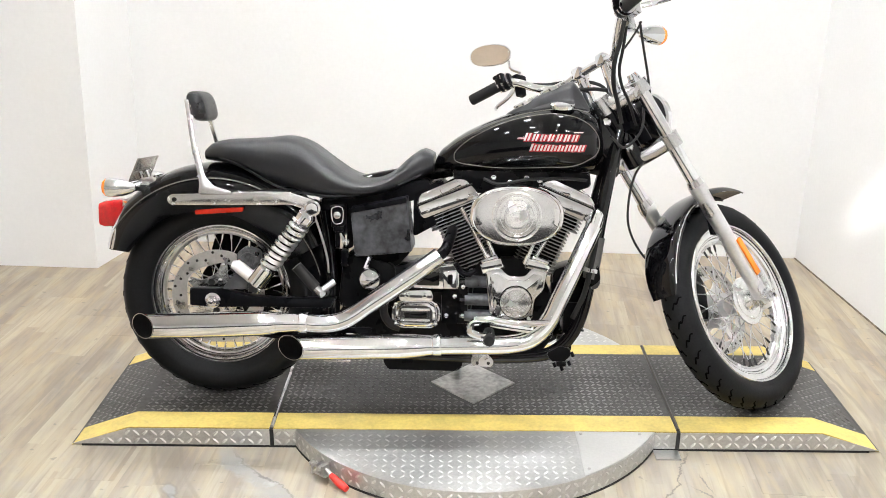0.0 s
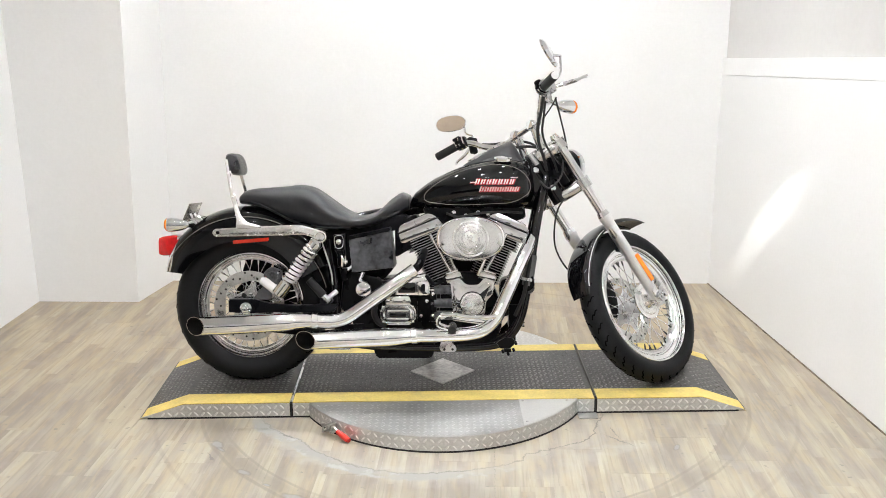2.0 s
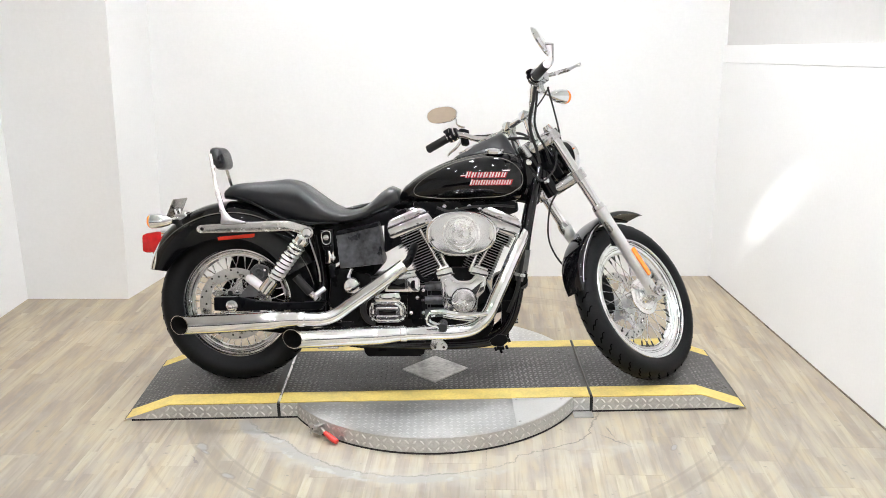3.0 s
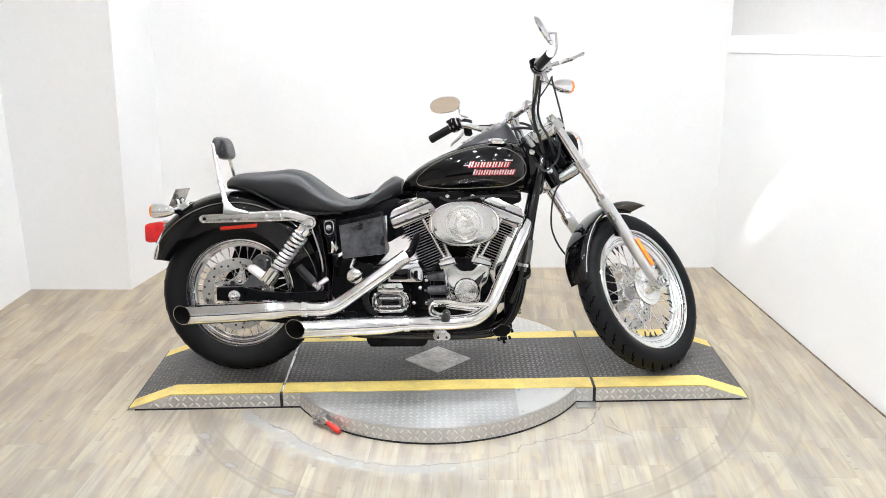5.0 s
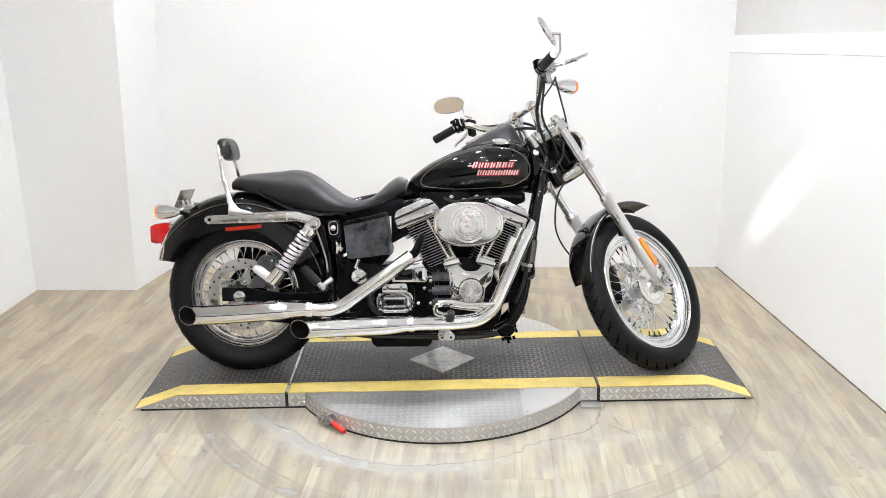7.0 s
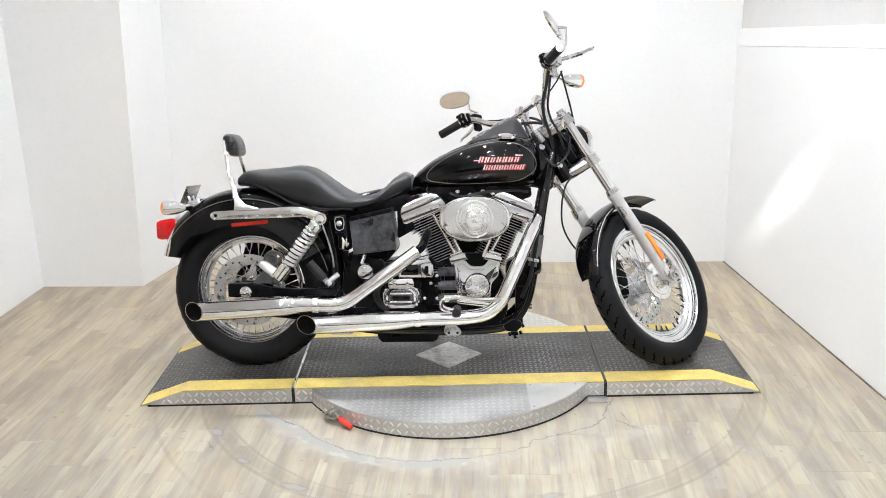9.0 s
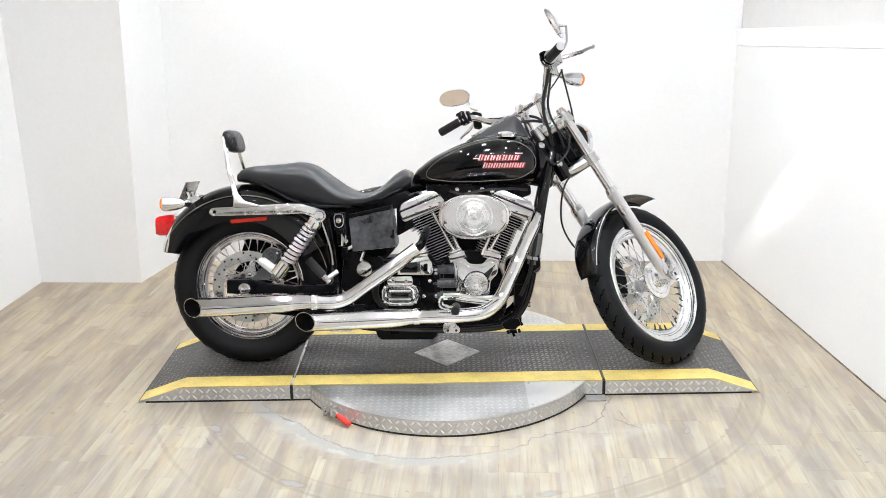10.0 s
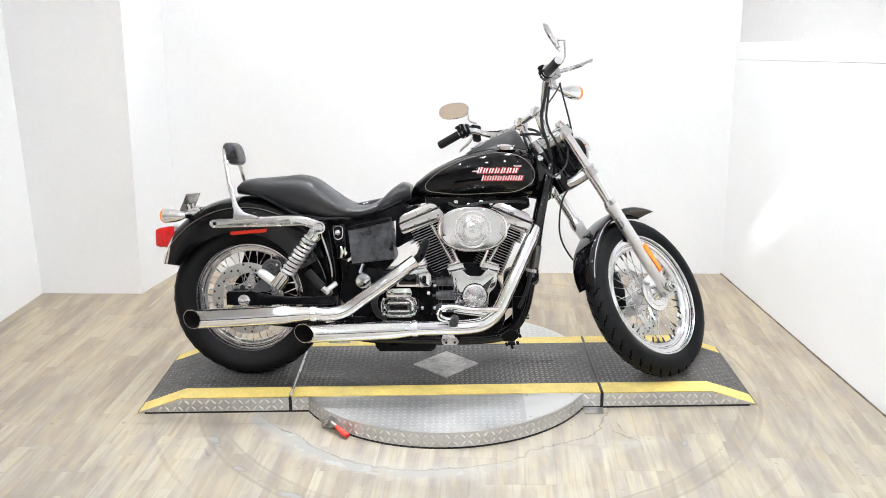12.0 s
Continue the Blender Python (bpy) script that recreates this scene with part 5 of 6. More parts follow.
for x0, x1 in ((0.046, -0.046), (0.066, -0.004), (0.150, 0.214), (0.170, 0.262)):
    lo, hi = Vector((x0, -0.118, 0.447)), Vector((x1, -0.112, 0.615))
    pr = part("pushrod_tube", tube([lo, hi], 0.0078, 14), CHROME, bike, "chrome pushrod tube")
    part("collar", tube([lo, lo + (hi - lo) * 0.16], 0.0115, 14), CHROME, pr)
air_o = oval(0.136, 0.088, 56, 2.25)
air = part("air_cleaner", dome(air_o, 0.118, 0.604, ((0.86, -0.11), (0.93, -0.165), (1.0, -0.178), (1.0, -0.212), (0.985, -0.221), (0.94, -0.226), (0.92, -0.2245), (0.90, -0.225))), CHROME, bike, "oval chrome air cleaner cover")
part("face", dome(air_o, 0.118, 0.604, ((0.90, -0.222), (0.893, -0.2262), (0.885, -0.2270), (0.75, -0.2276), (0.6, -0.2281), (0.4, -0.2285), (0.2, -0.2287))), POLISHED, air, "polished oval face")
part("centre_disc", moved(lathe([(0.072, -0.003), (0.072, 0.0010), (0.0705, 0.0020), (0.065, 0.0022), (0.0635, -0.0016), (0.0605, -0.0016), (0.059, 0.0024), (0.050, 0.0032), (0.0492, 0.0004), (0.0472, 0.0004), (0.0465, 0.0034), (0.037, 0.0042), (0.0355, -0.0004), (0.0325, -0.0004), (0.031, 0.0044), (0.013, 0.0040), (0.012, 0.0026), (0.0105, 0.0026), (0.0095, 0.0046), (0.0001, 0.005)], 64), Matrix.Translation((0.118, -0.2284, 0.604)) @ SIDE), TURNED, air, "turned round badge with circular grooves", sharp=20)
part("carburettor", box(0.10, 0.12, 0.07, 0.012, (0.09, -0.06, 0.60)), BLACKMETAL, bike, "black carburettor")
# made-up black filler that keeps the space round the cylinders dark
part("engine_dark_fill", join(prism(rounded([(-0.075, 0.724), (0.34, 0.724), (0.345, 0.68), (0.27, 0.655), (0.0, 0.655), (-0.07, 0.69)], 0.012), -0.075, 0.075, 0.006), prism(rounded([(0.035, 0.44), (0.14, 0.44), (0.175, 0.60), (0.16, 0.66), (0.02, 0.66), (0.0, 0.60)], 0.015), -0.055, 0.055, 0.006)), BLACKMETAL, bike, "black block added to fill the dark space under the tank and in the vee")
for x, z in ((0.05, 0.703), (0.10, 0.690), (0.15, 0.703), (0.19, 0.695)):
    bolt((x, -0.075, z), 0.006, 0.010, engine)
part("choke_cable", tube([(0.02, -0.085, 0.70), (0.07, -0.09, 0.685), (0.15, -0.09, 0.70), (0.26, -0.09, 0.705), (0.33, -0.085, 0.70)], 0.005, 8), RUBBER, bike, "black cable under the tank")
CAMX, CAMZ = 0.124, 0.337
camc = part("cam_cover", prism(rounded([(0.030, 0.428), (0.074, 0.442), (0.100, 0.414), (0.150, 0.414), (0.172, 0.442), (0.216, 0.428), (0.208, 0.372), (0.180, 0.345), (0.178, 0.288), (0.150, 0.268), (0.080, 0.268), (0.046, 0.296)], 0.012), -0.142, -0.09, 0.005), CHROME, bike, "chrome cam cover")
part("cover_step", prism(rounded([(0.044, 0.418), (0.070, 0.426), (0.096, 0.402), (0.154, 0.402), (0.178, 0.426), (0.204, 0.416), (0.170, 0.345), (0.168, 0.292), (0.084, 0.278), (0.058, 0.302)], 0.010), -0.147, -0.141, 0.003), CHROME, camc)
# shade in the gap round the timer cover, put in as a black ring
part("cover_gap_shade", moved(lathe([(0.0502, 0), (0.0502, 0.003), (0.047, 0.0035)], 40), Matrix.Translation((CAMX, -0.1465, CAMZ)) @ SIDE), BLACKMETAL, camc, "black ring that stands for the shaded gap round the timer cover")
part("timer_cover", moved(lathe([(0.0475, 0), (0.0475, 0.012), (0.0455, 0.015), (0.040, 0.0155), (0.039, 0.0145), (0.037, 0.0145), (0.036, 0.016), (0.0001, 0.0165)], 48), Matrix.Translation((CAMX, -0.1465, CAMZ)) @ SIDE), TURNED, camc, "round chrome timer cover", sharp=20)
for k, (x, z) in enumerate(((-0.026, 0.02), (0.03, 0.018), (0.0, -0.032))):
    part("screw", moved(lathe([(0.005, 0), (0.005, 0.002), (0.0001, 0.003)], 10), Matrix.Translation((CAMX + x, -0.1628, CAMZ + z)) @ SIDE), STEEL, camc)
for x, z in ((0.052, 0.312), (0.052, 0.395), (0.196, 0.396), (0.166, 0.282), (0.09, 0.276)):
    part("screw", moved(lathe([(0.005, 0), (0.005, 0.005), (0.0001, 0.006)], 10), Matrix.Translation((x, -0.146, z)) @ SIDE), STEEL, camc)
for x, a in ((0.052, -20), (0.186, 20)):
    bl = part("lifter_block", moved(join(box(0.066, 0.055, 0.030, 0.004, (0, 0, 0.006)), box(0.052, 0.05, 0.014, 0.004, (0, 0, 0.026))), pose(x, -0.112, 0.437, 0, a)), CHROME, bike, "chrome lifter block")
    part("gasket", moved(box(0.068, 0.058, 0.004, 0.001, (0, 0, -0.010)), pose(x, -0.112, 0.437, 0, a)), BLACKMETAL, bl, "black gasket")
GX, GZ = -0.175, 0.296
octo = rounded([(-0.070, -0.020), (-0.050, -0.041), (0.050, -0.041), (0.070, -0.020), (0.070, 0.020), (0.050, 0.041), (-0.050, 0.041), (-0.070, 0.020)], 0.014, 4)
gc = part("gearbox_cover", dome(octo, GX, GZ, ((1.06, -0.10), (1.06, -0.158), (1.03, -0.163), (0.97, -0.164), (0.95, -0.160), (0.90, -0.160), (0.87, -0.171), (0.84, -0.175), (0.74, -0.178), (0.70, -0.174), (0.66, -0.174))), CHROME, bike, "eight-sided chrome gearbox side cover", sharp=25)
part("inset", prism(rounded([(GX - 0.034, GZ - 0.010), (GX + 0.034, GZ - 0.010), (GX + 0.034, GZ + 0.010), (GX - 0.034, GZ + 0.010)], 0.005), -0.1765, -0.170, 0.001), GLOSS, gc, "dark inset panel")
for k in (-1, 1):
    part("cover_rib", box(0.086, 0.006, 0.006, 0.002, (GX, -0.178, GZ + k * 0.0165)), CHROME, gc)
for x, z in ((-0.060, 0.030), (0.060, 0.030), (-0.060, -0.030), (0.060, -0.030), (0.0, -0.040)):
    part("screw", moved(lathe([(0.0055, 0), (0.0055, 0.006), (0.0001, 0.007)], 10), Matrix.Translation((GX + x, -0.162, GZ + z)) @ SIDE), CHROME, gc)
cap2 = part("cover_cap", prism(rounded([(GX - 0.048, 0.334), (GX + 0.048, 0.334), (GX + 0.052, 0.350), (GX + 0.046, 0.369), (GX - 0.046, 0.369), (GX - 0.052, 0.350)], 0.006), -0.164, -0.10, 0.003), CHROME, gc, "chrome cap plate")
for x in (-0.026, 0.026):
    part("screw", moved(lathe([(0.008, 0), (0.008, 0.008), (0.004, 0.009), (0.004, 0.006), (0.0001, 0.006)], 14), Matrix.Translation((GX + x, -0.164, 0.353)) @ SIDE), CHROME, cap2)
starter = part("starter", join(prism(rounded([(-0.188, 0.372), (-0.050, 0.372), (-0.046, 0.386), (-0.050, 0.448), (-0.180, 0.440)], 0.006), -0.150, -0.06, 0.004), prism(rounded([(-0.184, 0.430), (-0.060, 0.438), (-0.062, 0.458), (-0.172, 0.450)], 0.006), -0.140, -0.06, 0.004), prism(rounded([(-0.096, 0.374), (-0.052, 0.374), (-0.052, 0.430), (-0.096, 0.426)], 0.006), -0.158, -0.148, 0.003)), CHROME, bike, "chrome starter cover")
part("starter_window", prism(rounded([(-0.176, 0.382), (-0.106, 0.382), (-0.106, 0.424), (-0.172, 0.420)], 0.005), -0.153, -0.146, 0.001), GLOSS, starter, "dark inset panel")
# the slot's shade is a black patch on the block
part("starter_slot_shade", prism(rounded([(-0.082, 0.388), (-0.066, 0.388), (-0.066, 0.420), (-0.082, 0.416)], 0.006), -0.1595, -0.155, 0.0006), SATIN, starter, "black patch for the shade in the oval slot")
part("starter_strap", tube([(-0.060, -0.150, 0.452), (-0.040, -0.152, 0.424), (-0.020, -0.150, 0.418), (0.002, -0.145, 0.430)], 0.0085, 10), SATIN, starter, "black band round the starter")
part("breather_hose", tube([(-0.245, -0.140, 0.372), (-0.268, -0.150, 0.335), (-0.272, -0.152, 0.295), (-0.255, -0.150, 0.262), (-0.225, -0.145, 0.248)], 0.0125, 12), RUBBER, bike, "dull black breather hose beside the gearbox cover")
# highlight of the black rail, modelled as a thin steel tube
part("rail_highlight", tube([(-0.487, -0.150, 0.602), (-0.464, -0.151, 0.535), (-0.445, -0.151, 0.465), (-0.440, -0.150, 0.415)], 0.0034, 8), STEEL, frame_ob, "thin bright tube added as the highlight on the frame rail")
part("gearbox_plate", prism(rounded([(-0.10, 0.26), (-0.02, 0.26), (-0.02, 0.40), (-0.10, 0.40)], 0.008), -0.125, -0.105, 0.003), BLACKMETAL, bike, "black gearbox plate")
for x, z in ((-0.085, 0.285), (-0.085, 0.375), (-0.035, 0.285), (-0.035, 0.375), (-0.06, 0.345)):
    bolt((x, -0.125, z), 0.005, 0.006, engine)
for z in (0.39, 0.335, 0.285):
    stud = part("engine_stud", tube([(-0.03, -0.115, z), (0.05, -0.115, z)], 0.0185, 14), SCUFFED, engine, "dull black engine stud sleeve")
    part("stud_nut", tube([(-0.045, -0.118, z), (-0.029, -0.118, z)], 0.009, 6), CHROME, stud)
part("oil_filler", join(moved(lathe([(0.030, 0), (0.036, 0.004), (0.036, 0.02), (0.030, 0.032), (0.016, 0.039), (0.0001, 0.041)], 32), Matrix.Translation((-0.315, -0.13, 0.397)) @ SIDE), tube([(-0.33, -0.14, 0.43), (-0.315, -0.145, 0.465)], 0.008, 8)), CHROME, bike, "domed chrome oil filler")
part("oil_tank", prism(rounded([(-0.42, 0.30), (-0.24, 0.30), (-0.24, 0.44), (-0.40, 0.47)], 0.03), -0.115, 0.10, 0.01), BLACKMETAL, bike, "black oil tank")

# --- battery box, fuse panel, side stand ---
batt = part("battery_box", prism(rounded([(-0.371, 0.605), (-0.205, 0.640), (-0.188, 0.486), (-0.358, 0.468)], 0.008), -0.172, -0.03, 0.005), SCUFFED, bike, "scuffed satin black battery cover")
part("cover_lip", prism(rounded([(-0.375, 0.612), (-0.372, 0.598), (-0.203, 0.633), (-0.205, 0.648)], 0.004), -0.176, -0.03, 0.002), SATIN, batt)
fuse = part("fuse_panel", join(prism(rounded([(-0.436, 0.616), (-0.392, 0.620), (-0.392, 0.556), (-0.430, 0.552)], 0.004), -0.152, -0.10, 0.003), box(0.03, 0.05, 0.016, 0.003, (-0.410, -0.125, 0.548))), SATIN, bike, "black ignition panel with a bright rim")
part("panel_rim", tube([(-0.429, -0.153, 0.609), (-0.398, -0.153, 0.612), (-0.398, -0.153, 0.570), (-0.424, -0.153, 0.567)], 0.0024, 6, 4, True), CHROME, fuse)
part("panel_clip", join(tube([(-0.404, -0.146, 0.535), (-0.398, -0.15, 0.515), (-0.402, -0.15, 0.490)], [0.004, 0.008, 0.005], 8), tube([(-0.388, -0.146, 0.53), (-0.386, -0.15, 0.50)], 0.004, 8)), CHROME, fuse, "bright wire clip")
part("key_switch", moved(lathe([(0.011, 0), (0.011, 0.006), (0.007, 0.008), (0.0001, 0.008)], 16), Matrix.Translation((-0.413, -0.152, 0.59)) @ SIDE), ALU, fuse)
part("fuse_block", join(box(0.03, 0.04, 0.07, 0.004, (-0.405, -0.125, 0.525)), box(0.022, 0.03, 0.05, 0.004, (-0.395, -0.12, 0.455))), SATIN, bike, "black fuse block")
part("horn_cover", moved(lathe([(0.010, 0), (0.009, 0.008), (0.0001, 0.012)], 16), Matrix.Translation((-0.388, -0.14, 0.508)) @ SIDE), CHROME, bike, "small chrome cap")
part("side_panel", prism(rounded([(-0.19, 0.66), (-0.10, 0.70), (-0.10, 0.57), (-0.19, 0.52)], 0.015), -0.10, 0.10, 0.006), SATIN, bike, "satin black panel under the seat nose")
part("rear_frame_cover", prism(rounded([(-0.47, 0.64), (-0.14, 0.70), (-0.14, 0.64), (-0.37, 0.60), (-0.37, 0.48), (-0.47, 0.48)], 0.02), -0.10, 0.10, 0.006), SATIN, bike, "satin black frame cover")
part("side_stand", join(tube([(-0.03, 0.10, 0.16), (-0.06, 0.20, 0.09), (-0.08, 0.27, 0.058)], 0.011, 10), box(0.05, 0.03, 0.008, 0.002, (-0.085, 0.285, 0.056))), SATIN, bike, "black side stand, folded out")

# --- exhausts ---
p1 = [(-0.972, -0.262, 0.264), (-0.80, -0.262, 0.271), (-0.62, -0.262, 0.281), (-0.57, -0.262, 0.284), (-0.50, -0.261, 0.286), (-0.43, -0.258, 0.283), (-0.37, -0.254, 0.298), (-0.30, -0.248, 0.345), (-0.20, -0.236, 0.414), (-0.103, -0.215, 0.483)]
r1 = [0.0375, 0.0375, 0.0368, 0.0305, 0.0275, 0.0270, 0.0272, 0.0275, 0.0275, 0.027]


def pipe(name, label, pts, rs, slash=1.2):
    """A chrome pipe whose open end is cut aslant, so that the mouth turns outwards."""
    a, b = Vector(pts[0]), Vector(pts[1])
    d = (b - a).normalized()
    bm = tube(pts, rs, 32, 6, caps=False)
    bm.verts.ensure_lookup_table()

    def cut_back(verts):
        for v in verts:
            v.co += d * slash * (a.y - v.co.y)
    cut_back(bm.verts[:32])
    for v in bm.verts[32:]:
        short_by = slash * (a.y - v.co.y) + 0.001 - (v.co - a).dot(d)
        if 0 < short_by < 0.1:
            v.co += d * short_by
    t = part(name, bm, PIPE, bike, label, sharp=60)
    r = rs[0]
    mouth = tube([a, a + d * 0.001, a + d * 0.16, a + d * 0.161], [r - 0.0002, r - 0.0016, r - 0.003, 0.001], 32, 1, caps=False)
    mouth.verts.ensure_lookup_table()
    cut_back(mouth.verts[:64])
    part("bore", mouth, DARKIN, t, "black pipe mouth")
    rim = tube([a - d * 0.0012, a + d * 0.0002], [r - 0.0002, r - 0.0002], 32, 1, caps=False)
    rim2 = tube([a - d * 0.0012, a + d * 0.0002], [r - 0.0016, r - 0.0016], 32, 1, caps=False)
    edge = loft([[v.co.copy() for v in rim.verts][:32], [v.co.copy() for v in rim2.verts][:32]], False)
    rim.free(), rim2.free()
    cut_back(edge.verts)
    part("lip", edge, PIPE, t)
    return t


px1 = pipe("upper_exhaust", "polished chrome upper exhaust with heat shield", p1, r1)
p2 = [(-0.538, -0.245, 0.205), (-0.40, -0.245, 0.210), (-0.22, -0.245, 0.217), (-0.16, -0.245, 0.220), (-0.11, -0.245, 0.223), (0.0, -0.243, 0.226), (0.10, -0.238, 0.229), (0.165, -0.225, 0.243), (0.215, -0.205, 0.285), (0.25, -0.19, 0.355), (0.285, -0.175, 0.43), (0.322, -0.155, 0.51), (0.35, -0.13, 0.565)]
r2 = [0.0375, 0.0375, 0.037, 0.033, 0.028, 0.0275, 0.0275, 0.0275, 0.0275, 0.027, 0.0265, 0.026, 0.0255]
px2 = pipe("lower_exhaust", "polished chrome lower exhaust curving up to the front cylinder", p2, r2)
part("rear_head_pipe", tube([(-0.115, -0.217, 0.475), (-0.088, -0.19, 0.498), (-0.075, -0.13, 0.53), (-0.07, -0.07, 0.55)], 0.0165, 16), BLACKMETAL, px1, "dark head pipe")
part("front_head_pipe", tube([(0.345, -0.135, 0.555), (0.36, -0.09, 0.60), (0.33, -0.04, 0.61)], 0.024, 16), PIPE, px2)
for pth, i0, t in ((p1, 4, px1), (p2, 4, px2)):
    a, b = Vector(pth[i0]), Vector(pth[i0 + 1])
    d = (b - a).normalized()
    part("clamp", moved(lathe([(0.029, -0.013), (0.0315, -0.011), (0.0322, 0.009), (0.0305, 0.012), (0.027, 0.013)], 32), Matrix.Translation(a + d * 0.004) @ d.to_track_quat("Z", "Y").to_matrix().to_4x4()), PIPE, t)
part("muffler_bracket", join(prism(rounded([(-0.62, 0.25), (-0.30, 0.25), (-0.30, 0.27), (-0.62, 0.255)], 0.006), -0.235, -0.228, 0.001), tube([(-0.72, -0.2, 0.245), (-0.6, -0.2, 0.232), (-0.5, -0.17, 0.22), (-0.42, -0.12, 0.22)], 0.011, 8)), SATIN, bike, "black muffler bracket")
part("crossover_strap", box(0.08, 0.01, 0.006, 0.001, (-0.40, -0.245, 0.170)), PIPE, px2)

# --- foot controls ---
pegm = part("foot_peg", moved(lathe([(0.0165, 0), (0.0165, 0.10), (0.014, 0.105), (0.0001, 0.106)], 18), Matrix.Translation((0.045, -0.205, 0.255)) @ SIDE), RUBBER, bike, "black rubber foot peg")
part("peg_mount", join(tube([(0.02, -0.28, 0.305), (-0.005, -0.285, 0.300), (-0.008, -0.285, 0.275), (0.02, -0.28, 0.262), (0.05, -0.27, 0.262)], 0.011, 10), tube([(0.045, -0.25, 0.256), (0.045, -0.12, 0.23)], 0.013, 10)), CHROME, pegm, "chrome peg mount")
part("brake_pedal", join(tube([(0.0, -0.285, 0.312), (0.05, -0.283, 0.312), (0.11, -0.27, 0.300), (0.17, -0.26, 0.298), (0.215, -0.25, 0.30)], [0.009, 0.011, 0.011, 0.01, 0.008], 12, flat=0.8), prism(rounded([(0.045, 0.288), (0.16, 0.272), (0.175, 0.286), (0.05, 0.31)], 0.006), -0.275, -0.265, 0.002)), CHROME, bike, "chrome brake pedal")
plate_b = part("peg_plate", prism(rounded([(0.0, 0.200), (0.035, 0.200), (0.062, 0.165), (0.055, 0.150), (0.0, 0.150), (-0.008, 0.165)], 0.008), -0.205, -0.197, 0.002), ALU, bike, "bare alloy mounting plate")
for x in (0.012, 0.045):
    # black disc in place of the shaded bolt hole
    part("hole_shade", moved(lathe([(0.005, -0.0003), (0.005, 0.0003)], 12), Matrix.Translation((x, -0.2053, 0.161)) @ SIDE), MATTBLACK, plate_b)
pp = part("passenger_peg", tube([(-0.528, -0.20, 0.442), (-0.472, -0.195, 0.377)], [0.0165, 0.0175], 18), RUBBER, bike, "black rubber passenger peg, folded up")
part("peg_bracket", join(tube([(-0.474, -0.195, 0.379), (-0.45, -0.19, 0.352)], 0.012, 12), tube([(-0.46, -0.19, 0.362), (-0.42, -0.17, 0.392)], 0.010, 12), tube([(-0.455, -0.19, 0.36), (-0.455, -0.10, 0.345)], 0.012, 12)), ALU, pp, "bright peg bracket")
reg = part("voltage_regulator", join(box(0.05, 0.11, 0.10, 0.006, (0.300, 0, 0.27)), box(0.04, 0.10, 0.03, 0.006, (0.285, 0, 0.178))), BLACKMETAL, bike, "black finned regulator")
for i in range(7):
    part("cooling_fin", box(0.02, 0.11, 0.004, 0, (0.331, 0, 0.23 + 0.014 * i)), BLACKMETAL, reg)
part("hose", tube([(0.375, -0.10, 0.60), (0.352, -0.11, 0.46), (0.332, -0.11, 0.36), (0.30, -0.10, 0.28)], 0.009, 8), RUBBER, bike, "black hose along the frame")
part("coil_cover", prism(rounded([(0.335, 0.44), (0.372, 0.45), (0.380, 0.40), (0.345, 0.375)], 0.012), -0.115, -0.02, 0.005), BLACKMETAL, bike, "black coil")

low = part("lower_bracket", join(prism(rounded([(0.222, 0.172), (0.262, 0.196), (0.292, 0.190), (0.300, 0.168), (0.276, 0.146), (0.236, 0.148)], 0.006), -0.118, -0.098, 0.003), box(0.030, 0.03, 0.014, 0.002, (0.268, -0.108, 0.140))), BLACKMETAL, bike, "black lower bracket with studs")
for x, z in ((0.246, 0.142), (0.268, 0.132), (0.290, 0.148), (0.299, 0.176)):
    part("stud", tube([(x, -0.108, z), (x + 0.006, -0.110, z - 0.014)], 0.0055, 8), SATIN, low)
# black filler added so that no pale floor shows by the down tube
part("front_dark_fill", prism(rounded([(0.235, 0.26), (0.35, 0.30), (0.375, 0.44), (0.36, 0.46), (0.24, 0.42)], 0.02), -0.05, 0.05, 0.006), BLACKMETAL, bike, "black block added to fill the dark behind the front exhaust")
# added black filler for the dark space between battery box and exhaust
part("battery_dark_fill", prism(rounded([(-0.37, 0.51), (-0.20, 0.51), (-0.196, 0.475), (-0.235, 0.43), (-0.37, 0.40)], 0.015), -0.10, 0.08, 0.006), BLACKMETAL, bike, "black block added to fill the dark under the battery box")

# --- fork and handlebar, turned with the wheel ---
def fork_at(d, y, ahead=0.0):
    p = FRONTC + FORK * d
    return Vector((p.x + ahead * math.cos(RAKE), y, p.z + ahead * math.sin(RAKE)))


TRIPLE_T, TRIPLE_L = 0.752, 0.565
